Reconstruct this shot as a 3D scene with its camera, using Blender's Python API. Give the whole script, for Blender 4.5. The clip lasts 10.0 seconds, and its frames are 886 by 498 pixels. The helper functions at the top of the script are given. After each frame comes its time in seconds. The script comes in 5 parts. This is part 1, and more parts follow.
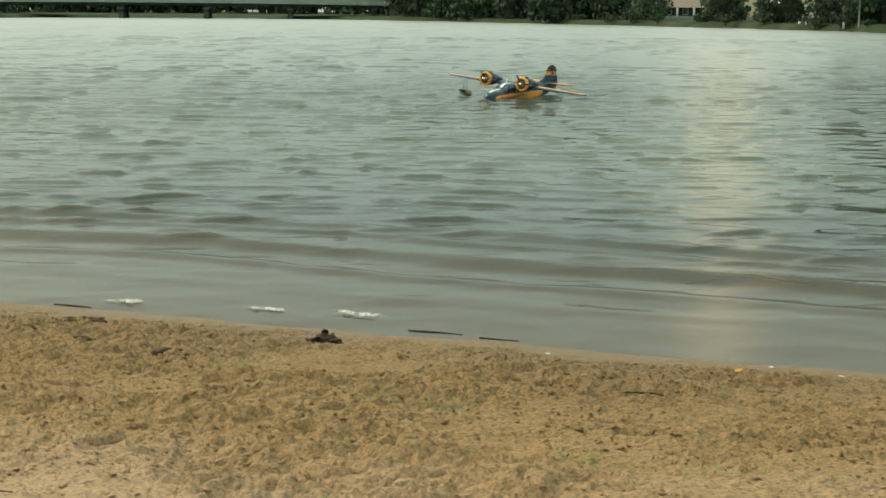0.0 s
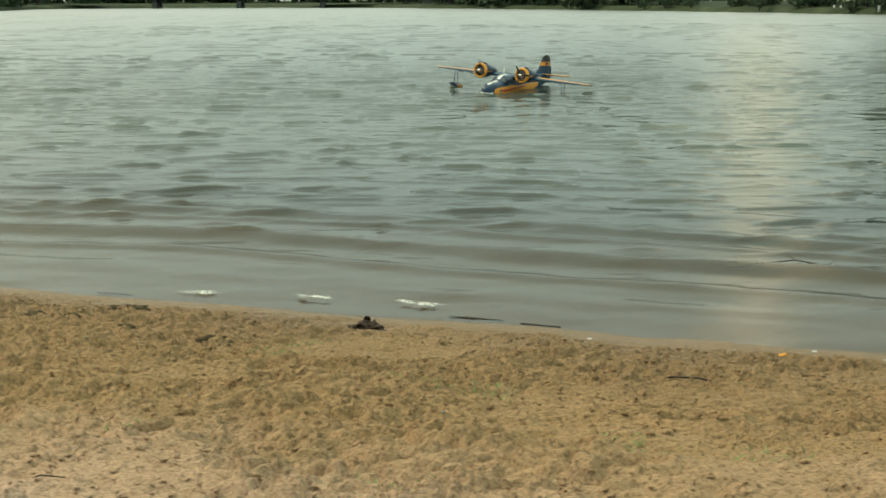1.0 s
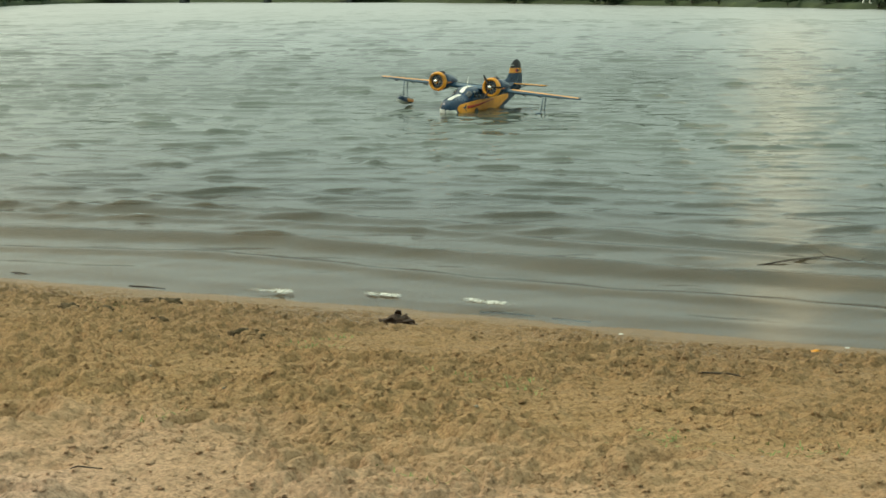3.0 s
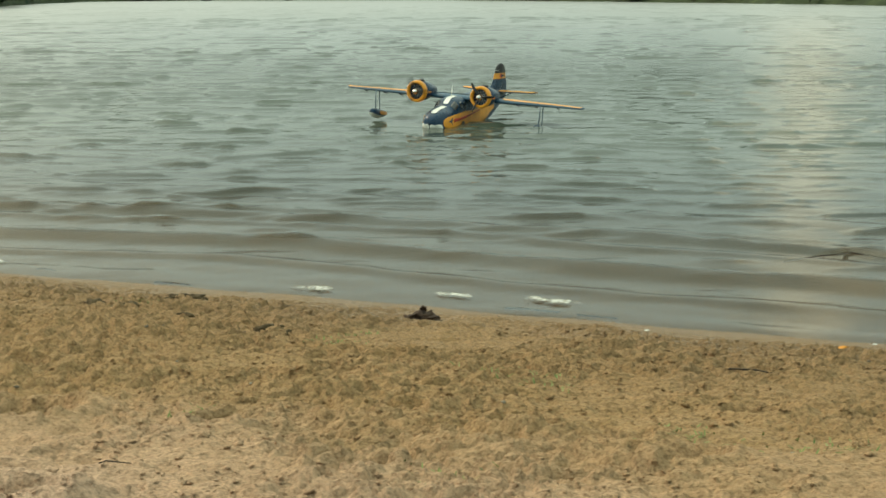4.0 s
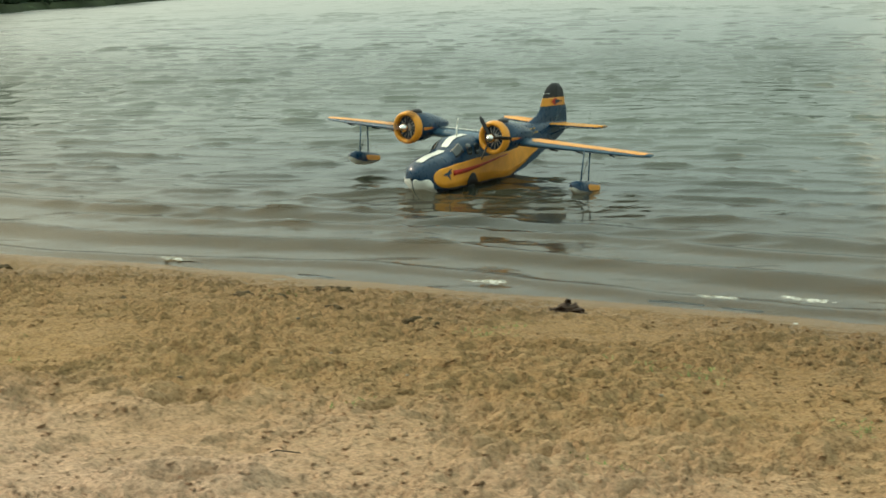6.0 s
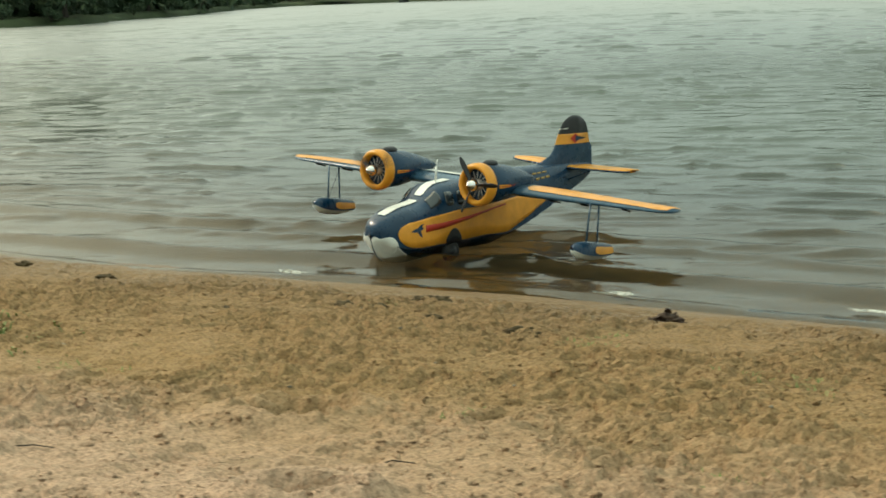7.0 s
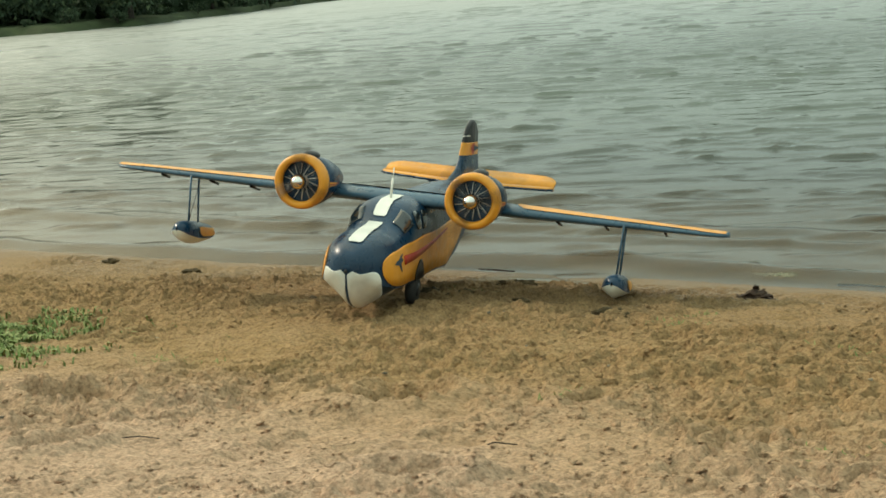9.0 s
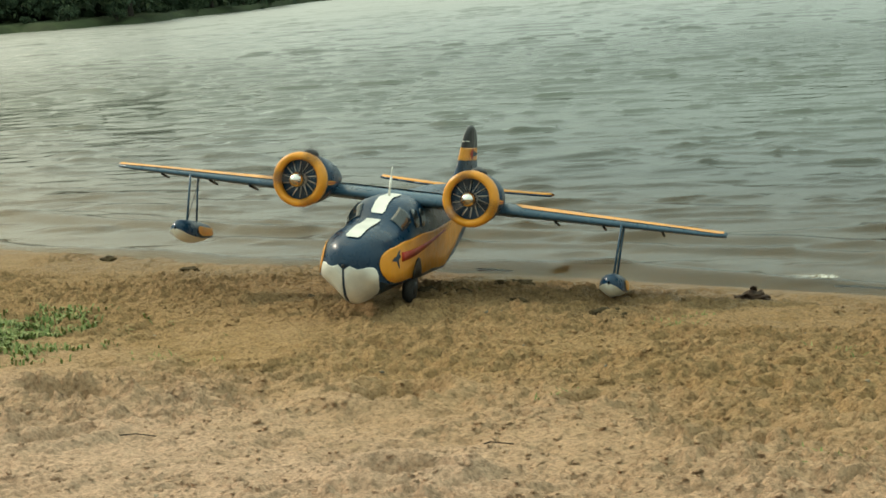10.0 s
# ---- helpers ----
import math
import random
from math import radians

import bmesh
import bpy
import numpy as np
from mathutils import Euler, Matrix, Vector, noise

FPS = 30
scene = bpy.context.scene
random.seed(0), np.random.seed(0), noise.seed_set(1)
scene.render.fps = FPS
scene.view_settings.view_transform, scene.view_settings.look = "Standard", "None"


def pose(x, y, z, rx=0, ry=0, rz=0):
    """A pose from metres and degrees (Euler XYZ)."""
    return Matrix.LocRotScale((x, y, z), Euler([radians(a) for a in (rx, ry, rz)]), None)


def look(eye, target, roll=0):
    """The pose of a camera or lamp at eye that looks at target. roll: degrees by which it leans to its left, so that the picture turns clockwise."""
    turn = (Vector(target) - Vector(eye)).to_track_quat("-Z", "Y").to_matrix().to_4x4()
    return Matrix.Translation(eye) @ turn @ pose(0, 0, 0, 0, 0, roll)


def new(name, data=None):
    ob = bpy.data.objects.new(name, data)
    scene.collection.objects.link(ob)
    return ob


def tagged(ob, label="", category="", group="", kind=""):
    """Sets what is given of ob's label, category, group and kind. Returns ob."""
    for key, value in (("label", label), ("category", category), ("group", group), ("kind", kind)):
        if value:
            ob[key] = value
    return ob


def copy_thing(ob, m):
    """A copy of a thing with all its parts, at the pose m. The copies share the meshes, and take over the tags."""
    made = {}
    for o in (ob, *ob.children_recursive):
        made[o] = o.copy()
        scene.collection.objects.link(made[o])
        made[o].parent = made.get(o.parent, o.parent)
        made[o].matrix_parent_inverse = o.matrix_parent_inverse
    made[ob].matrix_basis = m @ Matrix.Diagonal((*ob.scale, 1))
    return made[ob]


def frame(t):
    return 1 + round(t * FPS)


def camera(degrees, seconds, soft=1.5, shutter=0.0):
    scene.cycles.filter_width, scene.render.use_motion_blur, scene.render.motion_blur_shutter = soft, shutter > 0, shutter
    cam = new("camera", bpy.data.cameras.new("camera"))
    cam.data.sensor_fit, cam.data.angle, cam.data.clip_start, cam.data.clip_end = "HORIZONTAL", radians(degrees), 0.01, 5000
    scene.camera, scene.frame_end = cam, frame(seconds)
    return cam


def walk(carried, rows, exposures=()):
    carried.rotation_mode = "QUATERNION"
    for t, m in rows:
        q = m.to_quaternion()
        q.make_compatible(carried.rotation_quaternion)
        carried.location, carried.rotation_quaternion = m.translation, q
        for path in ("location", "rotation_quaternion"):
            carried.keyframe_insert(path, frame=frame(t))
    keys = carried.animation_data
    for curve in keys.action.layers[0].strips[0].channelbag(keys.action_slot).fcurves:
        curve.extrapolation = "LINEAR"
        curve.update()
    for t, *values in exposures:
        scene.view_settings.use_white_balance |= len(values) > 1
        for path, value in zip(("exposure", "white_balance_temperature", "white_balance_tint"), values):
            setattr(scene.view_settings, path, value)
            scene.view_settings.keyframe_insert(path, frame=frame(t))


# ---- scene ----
cam = camera(33.56, 10.0, soft=1.6, shutter=0.5)
PATH = [
    (0.0, pose(0.096, 0.010, 1.199, 80.85, -0.39, -4.47)),
    (0.5, pose(0.095, 0.012, 1.195, 80.72, -0.40, -4.42)),
    (1.0, pose(0.068, 0.004, 1.195, 80.37, 0.19, -3.24)),
    (1.5, pose(0.059, 0.000, 1.199, 80.62, 0.36, -2.67)),
    (2.0, pose(0.051, -0.002, 1.198, 80.40, 0.16, -2.39)),
    (3.5, pose(0.043, 0.003, 1.191, 80.15, 0.15, -1.97)),
    (4.0, pose(0.032, 0.006, 1.188, 80.08, 0.25, -1.41)),
    (4.5, pose(0.019, 0.002, 1.190, 79.99, 0.48, -0.81)),
    (5.0, pose(0.000, 0.000, 1.200, 80.31, -0.46, 0.00)),
    (5.5, pose(-0.034, -0.006, 1.190, 79.71, 0.54, 1.43)),
    (7.0, pose(-0.142, -0.045, 1.216, 80.13, 1.75, 6.05)),
    (7.5, pose(-0.167, -0.053, 1.214, 79.97, 3.04, 7.23)),
    (8.0, pose(-0.162, -0.052, 1.218, 80.14, 3.03, 6.84)),
    (8.5, pose(-0.168, -0.054, 1.217, 80.07, 3.26, 7.08)),
    (9.0, pose(-0.197, -0.065, 1.210, 79.78, 4.00, 8.39)),
    (9.5, pose(-0.195, -0.066, 1.211, 79.86, 3.72, 8.40)),
    (10.0, pose(-0.195, -0.065, 1.209, 79.76, 3.71, 8.38)),
]
walk(cam, PATH)

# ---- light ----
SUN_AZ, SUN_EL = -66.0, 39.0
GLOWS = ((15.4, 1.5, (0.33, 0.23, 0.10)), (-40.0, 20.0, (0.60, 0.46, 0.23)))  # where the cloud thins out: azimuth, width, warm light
world = bpy.data.worlds.new("overcast_sky")
scene.world = world
world.use_nodes = True
wn, wl = world.node_tree.nodes, world.node_tree.links
wn.clear()
w_out = wn.new("ShaderNodeOutputWorld")
sky = wn.new("ShaderNodeTexSky")
sky.sky_type = "NISHITA"
sky.sun_disc = False
sky.sun_elevation, sky.sun_rotation = radians(SUN_EL), radians(SUN_AZ)
sky.air_density, sky.dust_density, sky.ozone_density = 1.0, 1.0, 1.0
w_sky = wn.new("ShaderNodeBackground")
w_sky.inputs["Strength"].default_value = 0.02
wl.new(sky.outputs[0], w_sky.inputs[0])
# a soft cloud deck over the whole sky
w_co = wn.new("ShaderNodeTexCoord")
w_map = wn.new("ShaderNodeMapping")
w_map.inputs["Scale"].default_value = (1.2, 1.2, 3.5)
w_noise = wn.new("ShaderNodeTexNoise")
w_noise.inputs["Scale"].default_value = 1.8
w_noise.inputs["Detail"].default_value = 5
w_ramp = wn.new("ShaderNodeValToRGB")
w_ramp.color_ramp.elements[0].position, w_ramp.color_ramp.elements[1].position = 0.33, 0.7
w_ramp.color_ramp.elements[0].color = (0.44, 0.545, 0.455, 1)
w_ramp.color_ramp.elements[1].color = (0.545, 0.65, 0.53, 1)
w_cloud = wn.new("ShaderNodeBackground")
w_cloud.inputs["Strength"].default_value = 0.85
w_add = wn.new("ShaderNodeAddShader")
wl.new(w_co.outputs["Generated"], w_map.inputs[0])
wl.new(w_map.outputs[0], w_noise.inputs["Vector"])
wl.new(w_noise.outputs["Fac"], w_ramp.inputs[0])
w_sep = wn.new("ShaderNodeSeparateXYZ")
wl.new(w_co.outputs["Generated"], w_sep.inputs[0])
w_up = wn.new("ShaderNodeMapRange")  # an overcast sky is brightest overhead
w_up.inputs["From Min"].default_value, w_up.inputs["From Max"].default_value = 0.0, 1.0
w_up.inputs["To Min"].default_value, w_up.inputs["To Max"].default_value = 0.84, 2.0
w_pow = wn.new("ShaderNodeMath")
w_pow.operation = "POWER"
w_pow.inputs[1].default_value = 0.85
w_pow.use_clamp = True
wl.new(w_sep.outputs[2], w_pow.inputs[0])
wl.new(w_pow.outputs[0], w_up.inputs[0])
wl.new(w_up.outputs[0], w_cloud.inputs["Strength"])
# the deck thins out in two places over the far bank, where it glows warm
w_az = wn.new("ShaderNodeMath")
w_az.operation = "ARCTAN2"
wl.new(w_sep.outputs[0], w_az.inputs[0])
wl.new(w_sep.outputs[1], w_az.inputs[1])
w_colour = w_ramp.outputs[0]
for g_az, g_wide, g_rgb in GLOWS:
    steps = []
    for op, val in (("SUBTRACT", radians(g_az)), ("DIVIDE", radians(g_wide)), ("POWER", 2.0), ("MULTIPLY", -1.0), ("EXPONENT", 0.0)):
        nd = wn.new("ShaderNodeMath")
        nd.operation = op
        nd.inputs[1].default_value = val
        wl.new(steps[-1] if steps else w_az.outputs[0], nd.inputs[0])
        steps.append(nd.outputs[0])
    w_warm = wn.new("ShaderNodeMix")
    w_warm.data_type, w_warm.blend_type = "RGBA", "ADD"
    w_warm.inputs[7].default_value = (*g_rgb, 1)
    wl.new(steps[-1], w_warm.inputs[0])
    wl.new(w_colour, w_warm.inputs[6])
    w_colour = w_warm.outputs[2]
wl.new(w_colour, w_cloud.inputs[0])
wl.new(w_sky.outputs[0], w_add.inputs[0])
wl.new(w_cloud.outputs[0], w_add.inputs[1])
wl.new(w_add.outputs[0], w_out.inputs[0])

sun = new("sun", bpy.data.lights.new("sun", "SUN"))
sun.data.energy, sun.data.angle, sun.data.color = 1.95, radians(10), (1.0, 0.86, 0.66)
_a, _e = radians(SUN_AZ), radians(SUN_EL)
sun.matrix_world = look((math.sin(_a) * 60, math.cos(_a) * 60, math.tan(_e) * 60), (0, 0, 0))
scene.view_settings.exposure = 0.21

# ---- materials ----
class Mat:
    """A node material with short ways to add the usual nodes."""

    def __init__(self, name, rough=0.6, metal=0.0, spec=0.5, coat=0.0):
        self.m = bpy.data.materials.new(name)
        self.m.use_nodes = True
        self.n, self.l = self.m.node_tree.nodes, self.m.node_tree.links
        self.b = self.n["Principled BSDF"]
        self.out = self.n["Material Output"]
        self.b.inputs["Roughness"].default_value = rough
        self.b.inputs["Metallic"].default_value = metal
        self.b.inputs["Specular IOR Level"].default_value = spec
        self.b.inputs["Coat Weight"].default_value = coat

    def coords(self, kind="Object"):
        if kind == "World":
            return self.n.new("ShaderNodeNewGeometry").outputs["Position"]
        return self.n.new("ShaderNodeTexCoord").outputs[kind]

    def noise(self, scale, detail=4.0, rough=0.55, stretch=(1, 1, 1), kind="Object"):
        mp = self.n.new("ShaderNodeMapping")
        mp.inputs["Scale"].default_value = stretch
        tx = self.n.new("ShaderNodeTexNoise")
        tx.inputs["Scale"].default_value = scale
        tx.inputs["Detail"].default_value = detail
        tx.inputs["Roughness"].default_value = rough
        self.l.new(self.coords(kind), mp.inputs[0])
        self.l.new(mp.outputs[0], tx.inputs["Vector"])
        return tx.outputs["Fac"]

    def ramp(self, fac, stops):
        r = self.n.new("ShaderNodeValToRGB")
        e = r.color_ramp.elements
        while len(e) < len(stops):
            e.new(0.5)
        for i, (p, c) in enumerate(stops):
            e[i].position = p
            e[i].color = (*c, 1) if len(c) == 3 else c
        self.l.new(fac, r.inputs[0])
        return r.outputs[0]

    def mix(self, fac, a, b, blend="MIX"):
        x = self.n.new("ShaderNodeMix")
        x.data_type, x.blend_type = "RGBA", blend
        for sock, v in ((x.inputs[0], fac), (x.inputs[6], a), (x.inputs[7], b)):
            if isinstance(v, (int, float)):
                sock.default_value = v
            elif isinstance(v, tuple):
                sock.default_value = (*v, 1)
            else:
                self.l.new(v, sock)
        return x.outputs[2]

    def math(self, op, a, b=0.0):
        x = self.n.new("ShaderNodeMath")
        x.operation = op
        for sock, v in zip(x.inputs, (a, b)):
            if isinstance(v, (int, float)):
                sock.default_value = v
            else:
                self.l.new(v, sock)
        return x.outputs[0]

    def color(self, sock):
        self.l.new(sock, self.b.inputs["Base Color"])
        return self

    def rough(self, sock):
        self.l.new(sock, self.b.inputs["Roughness"])
        return self

    def bump(self, height, strength=0.3, dist=0.01, after=None):
        x = self.n.new("ShaderNodeBump")
        x.inputs["Strength"].default_value, x.inputs["Distance"].default_value = strength, dist
        self.l.new(height, x.inputs["Height"])
        if after:
            self.l.new(after, x.inputs["Normal"])
        self.l.new(x.outputs[0], self.b.inputs["Normal"])
        return x.outputs[0]


def paint(name, rgb, rough=0.36, coat=0.08, dirt=0.25):
    """Sprayed model paint: faint mottling, a little dust."""
    m = Mat(name, rough, 0, 0.35, coat)
    m.b.inputs["Coat Roughness"].default_value = 0.15
    dark = tuple(c * (1 - dirt) for c in rgb)
    lite = tuple(min(1, c * (1 + dirt * 0.5) + 0.004) for c in rgb)
    m.color(m.ramp(m.noise(9, 6), [(0.3, dark), (0.7, lite)]))
    m.rough(m.ramp(m.noise(35, 3), [(0.3, (rough - 0.08,) * 3), (0.7, (rough + 0.12,) * 3)]))
    m.bump(m.noise(60, 3), 0.06, 0.002)
    return m.m


M_BLUE = paint("navy_blue_paint", (0.001, 0.028, 0.068), 0.30, 0.10)
M_YELLOW = paint("golden_yellow_paint", (0.72, 0.30, 0.025))
M_WHITE = paint("cream_white_paint", (0.72, 0.72, 0.66))
M_RED = paint("red_paint", (0.42, 0.035, 0.015))
M_GOLD = paint("faded_gold_paint", (0.30, 0.19, 0.05), 0.45, 0.1, 0.4)
M_BLACK = paint("black_paint", (0.012, 0.012, 0.014), 0.4)
M_STEEL = paint("blue_grey_paint", (0.035, 0.085, 0.135), 0.3)
m = Mat("polished_metal", 0.16, 1.0)
m.color(m.ramp(m.noise(20, 3), [(0.3, (0.62, 0.6, 0.57)), (0.7, (0.8, 0.78, 0.75))]))
M_CHROME = m.m
m = Mat("cylinder_metal", 0.35, 0.45)
m.color(m.ramp(m.noise(90, 4), [(0.3, (0.42, 0.41, 0.39)), (0.7, (0.8, 0.79, 0.76))]))
M_CYL = m.m
m = Mat("rubber", 0.8)
m.color(m.ramp(m.noise(60, 3), [(0.3, (0.012, 0.012, 0.012)), (0.7, (0.03, 0.028, 0.026))]))
M_RUBBER = m.m
m = Mat("dark_glass", 0.08, 0, 0.6, 0.3)
m.color(m.ramp(m.noise(6, 3), [(0.35, (0.012, 0.016, 0.02)), (0.7, (0.035, 0.045, 0.05))]))
M_GLASS = m.m

# sand: dry and pale up the beach, wet and darker towards the waterline
SAND = (0.440, -0.0340, -0.0790)  # height = a + b x + c y
m = Mat("beach_sand", 0.9, 0, 0.25)
geo = m.coords("World")
sep = m.n.new("ShaderNodeSeparateXYZ")
m.l.new(geo, sep.inputs[0])
base_h = m.math("ADD", m.math("MULTIPLY", sep.outputs[0], SAND[1]), m.math("MULTIPLY", sep.outputs[1], SAND[2]))
base_h = m.math("ADD", base_h, SAND[0])
edge = m.math("ADD", base_h, m.math("MULTIPLY", m.math("SUBTRACT", m.noise(1.6, 5, kind="World"), 0.5), 0.12))
dryness = m.ramp(edge, [(0.0, (0, 0, 0)), (0.018, (0.10,) * 3), (0.060, (0.45,) * 3), (0.20, (1, 1, 1))])
grains = m.noise(260, 3, 0.7, kind="World")
mott = m.noise(5.5, 6, 0.6, kind="World")
dry = m.mix(grains, (0.290, 0.180, 0.083), (0.535, 0.350, 0.183))
dry = m.mix(m.ramp(mott, [(0.42, (0, 0, 0)), (0.7, (0.55,) * 3)]), dry, (0.30, 0.185, 0.075))
wet = m.mix(grains, (0.165, 0.100, 0.045), (0.29, 0.185, 0.088))
col = m.mix(dryness, wet, dry)
pale = m.ramp(m.math("ADD", base_h, m.math("MULTIPLY", m.math("SUBTRACT", m.noise(1.1, 4, kind="World"), 0.5), 0.16)), [(0.165, (0, 0, 0)), (0.265, (0.8,) * 3)])
col = m.mix(pale, col, m.mix(grains, (0.43, 0.283, 0.196), (0.73, 0.510, 0.375)))
grime = m.ramp(m.noise(3.2, 5, 0.65, kind="World"), [(0.58, (0, 0, 0)), (0.70, (0.38,) * 3)])
col = m.mix(grime, col, (0.16, 0.125, 0.058))
speck = m.ramp(m.noise(85, 3, 0.6, (1, 1.4, 1), kind="World"), [(0.36, (0.66, 0.65, 0.63)), (0.5, (1, 1, 1)), (0.68, (1.2, 1.19, 1.17))])
col = m.mix(1.0, col, speck, "MULTIPLY")
# clod-sized dark mottling: darker sand, and the lumps' shade put into the colour
clod_shade = m.ramp(m.noise(17, 4, 0.6, (1, 1.3, 1), kind="World"), [(0.50, (0, 0, 0)), (0.72, (0.22,) * 3)])
col = m.mix(clod_shade, col, m.mix(grains, (0.13, 0.088, 0.045), (0.24, 0.165, 0.09)))
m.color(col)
m.rough(m.ramp(edge, [(0.0, (0.35,) * 3), (0.05, (0.75,) * 3), (0.1, (0.95,) * 3)]))
hgt = m.math("ADD", m.noise(46, 6, 0.7, kind="World"), m.math("MULTIPLY", grains, 0.35))
hgt = m.math("ADD", hgt, m.math("MULTIPLY", m.noise(19, 3, 0.5, (1, 1.3, 1), kind="World"), 1.3))
m.bump(hgt, 0.85, 0.020)
M_SAND = m.m

# water: sky gloss over a murky body that clears in the shallows
m = Mat("lake_water")
m.n.remove(m.b)
geo = m.coords("World")
sep = m.n.new("ShaderNodeSeparateXYZ")
m.l.new(geo, sep.inputs[0])
depth = m.math("ADD", m.math("MULTIPLY", sep.outputs[0], -SAND[1]), m.math("MULTIPLY", sep.outputs[1], -SAND[2]))
depth = m.math("SUBTRACT", depth, SAND[0])
murk = m.ramp(depth, [(0.0, (0.02,) * 3), (0.14, (0.18,) * 3), (0.60, (0.96,) * 3)])
n1 = m.noise(4.2, 3, 0.5, (0.5, 1, 1))
n2 = m.noise(11.0, 3, 0.55, (0.5, 1, 1))
n3 = m.noise(0.9, 3, 0.5, (0.5, 1, 1))
n4 = m.noise(0.32, 3, 0.5, (0.5, 1, 1))
hh = m.math("ADD", m.math("MULTIPLY", n1, 0.22), m.math("MULTIPLY", n2, 0.12))
hh = m.math("ADD", hh, m.math("MULTIPLY", n3, 0.6))
hh = m.math("ADD", hh, m.math("MULTIPLY", n4, 1.0))
bp = m.n.new("ShaderNodeBump")
bp.inputs["Strength"].default_value, bp.inputs["Distance"].default_value = 0.8, 0.022
m.l.new(hh, bp.inputs["Height"])
body = m.n.new("ShaderNodeBsdfDiffuse")
body.inputs["Color"].default_value = (0.062, 0.078, 0.058, 1)
clear = m.n.new("ShaderNodeBsdfTransparent")
clear.inputs["Color"].default_value = (0.90, 0.85, 0.70, 1)
gloss = m.n.new("ShaderNodeBsdfGlossy")
m.l.new(m.ramp(m.math("MULTIPLY", sep.outputs[1], 0.01), [(0.06, (0.06,) * 3), (0.15, (0.075,) * 3), (0.30, (0.22,) * 3), (0.9, (0.40,) * 3)]), gloss.inputs["Roughness"])
fr = m.n.new("ShaderNodeFresnel")
fr.inputs["IOR"].default_value = 1.333
for nd in (gloss, fr):
    m.l.new(bp.outputs[0], nd.inputs["Normal"])
under = m.n.new("ShaderNodeMixShader")
m.l.new(murk, under.inputs[0])
m.l.new(clear.outputs[0], under.inputs[1])
m.l.new(body.outputs[0], under.inputs[2])
top = m.n.new("ShaderNodeMixShader")
# ruffled open water mirrors less than a flat sheet would
sheen = m.ramp(m.math("MULTIPLY", sep.outputs[1], 0.01), [(0.08, (1.0,) * 3), (0.35, (0.84,) * 3), (0.8, (0.66,) * 3)])
m.l.new(m.math("MULTIPLY", fr.outputs[0], sheen), top.inputs[0])
m.l.new(under.outputs[0], top.inputs[1])
m.l.new(gloss.outputs[0], top.inputs[2])
m.l.new(top.outputs[0], m.out.inputs[0])
M_WATER = m.m

m = Mat("foam", 0.9)
m.color(m.ramp(m.noise(40, 4), [(0.35, (0.45, 0.45, 0.38)), (0.7, (0.72, 0.72, 0.66))]))
m.l.new(m.ramp(m.noise(70, 3), [(0.38, (0.05,) * 3), (0.66, (0.75,) * 3)]), m.b.inputs["Alpha"])
M_FOAM = m.m
m = Mat("bank_grass", 0.9, 0, 0.2)
m.color(m.ramp(m.noise(0.35, 6, 0.7, kind="World"), [(0.3, (0.016, 0.025, 0.010)), (0.55, (0.034, 0.050, 0.020)), (0.8, (0.075, 0.095, 0.038))]))
M_BANK = m.m
m = Mat("tree_leaves", 0.75, 0, 0.3)
oi = m.n.new("ShaderNodeNewGeometry").outputs["Random Per Island"]
m.color(m.ramp(oi, [(0.0, (0.020, 0.038, 0.020)), (0.6, (0.042, 0.070, 0.036)), (1.0, (0.085, 0.115, 0.055))]))
M_LEAF = m.m
m = Mat("tree_bark", 0.9)
m.color(m.ramp(m.noise(4, 4), [(0.3, (0.02, 0.016, 0.012)), (0.7, (0.06, 0.05, 0.04))]))
M_BARK = m.m
m = Mat("concrete", 0.85)
m.color(m.ramp(m.noise(0.8, 6, 0.65), [(0.3, (0.20, 0.24, 0.20)), (0.7, (0.32, 0.36, 0.31))]))
M_CONC = m.m
m = Mat("dark_concrete", 0.85)
m.color(m.ramp(m.noise(0.8, 6, 0.65), [(0.3, (0.04, 0.045, 0.04)), (0.7, (0.09, 0.1, 0.09))]))
M_CONC2 = m.m
m = Mat("cream_plaster", 0.85)
m.color(m.ramp(m.noise(0.9, 5), [(0.3, (0.50, 0.42, 0.27)), (0.7, (0.66, 0.57, 0.38))]))
M_PLASTER = m.m
m = Mat("grey_roof_tiles", 0.85)
m.color(m.ramp(m.noise(2.0, 5), [(0.3, (0.15, 0.115, 0.095)), (0.7, (0.26, 0.205, 0.17))]))
M_ROOF = m.m
m = Mat("dry_wood", 0.85)
m.color(m.ramp(m.noise(30, 5, 0.6, (1, 6, 6)), [(0.3, (0.018, 0.013, 0.009)), (0.7, (0.07, 0.05, 0.033))]))
M_WOOD = m.m
m = Mat("dead_leaf", 0.8)
m.color(m.ramp(m.noise(25, 4), [(0.3, (0.022, 0.012, 0.007)), (0.7, (0.085, 0.045, 0.024))]))
M_DEAD = m.m
m = Mat("grass_blades", 0.7, 0, 0.3)
oi = m.n.new("ShaderNodeNewGeometry").outputs["Random Per Island"]
m.color(m.ramp(oi, [(0.0, (0.09, 0.14, 0.035)), (0.6, (0.16, 0.22, 0.06)), (1.0, (0.30, 0.30, 0.12))]))
M_GRASS = m.m
m = Mat("pebble_stone", 0.8)
oi = m.n.new("ShaderNodeObjectInfo").outputs["Random"]
m.color(m.ramp(oi, [(0.0, (0.10, 0.08, 0.055)), (1.0, (0.34, 0.29, 0.21))]))
M_STONE = m.m
m = Mat("damp_clod", 0.9, 0, 0.2)
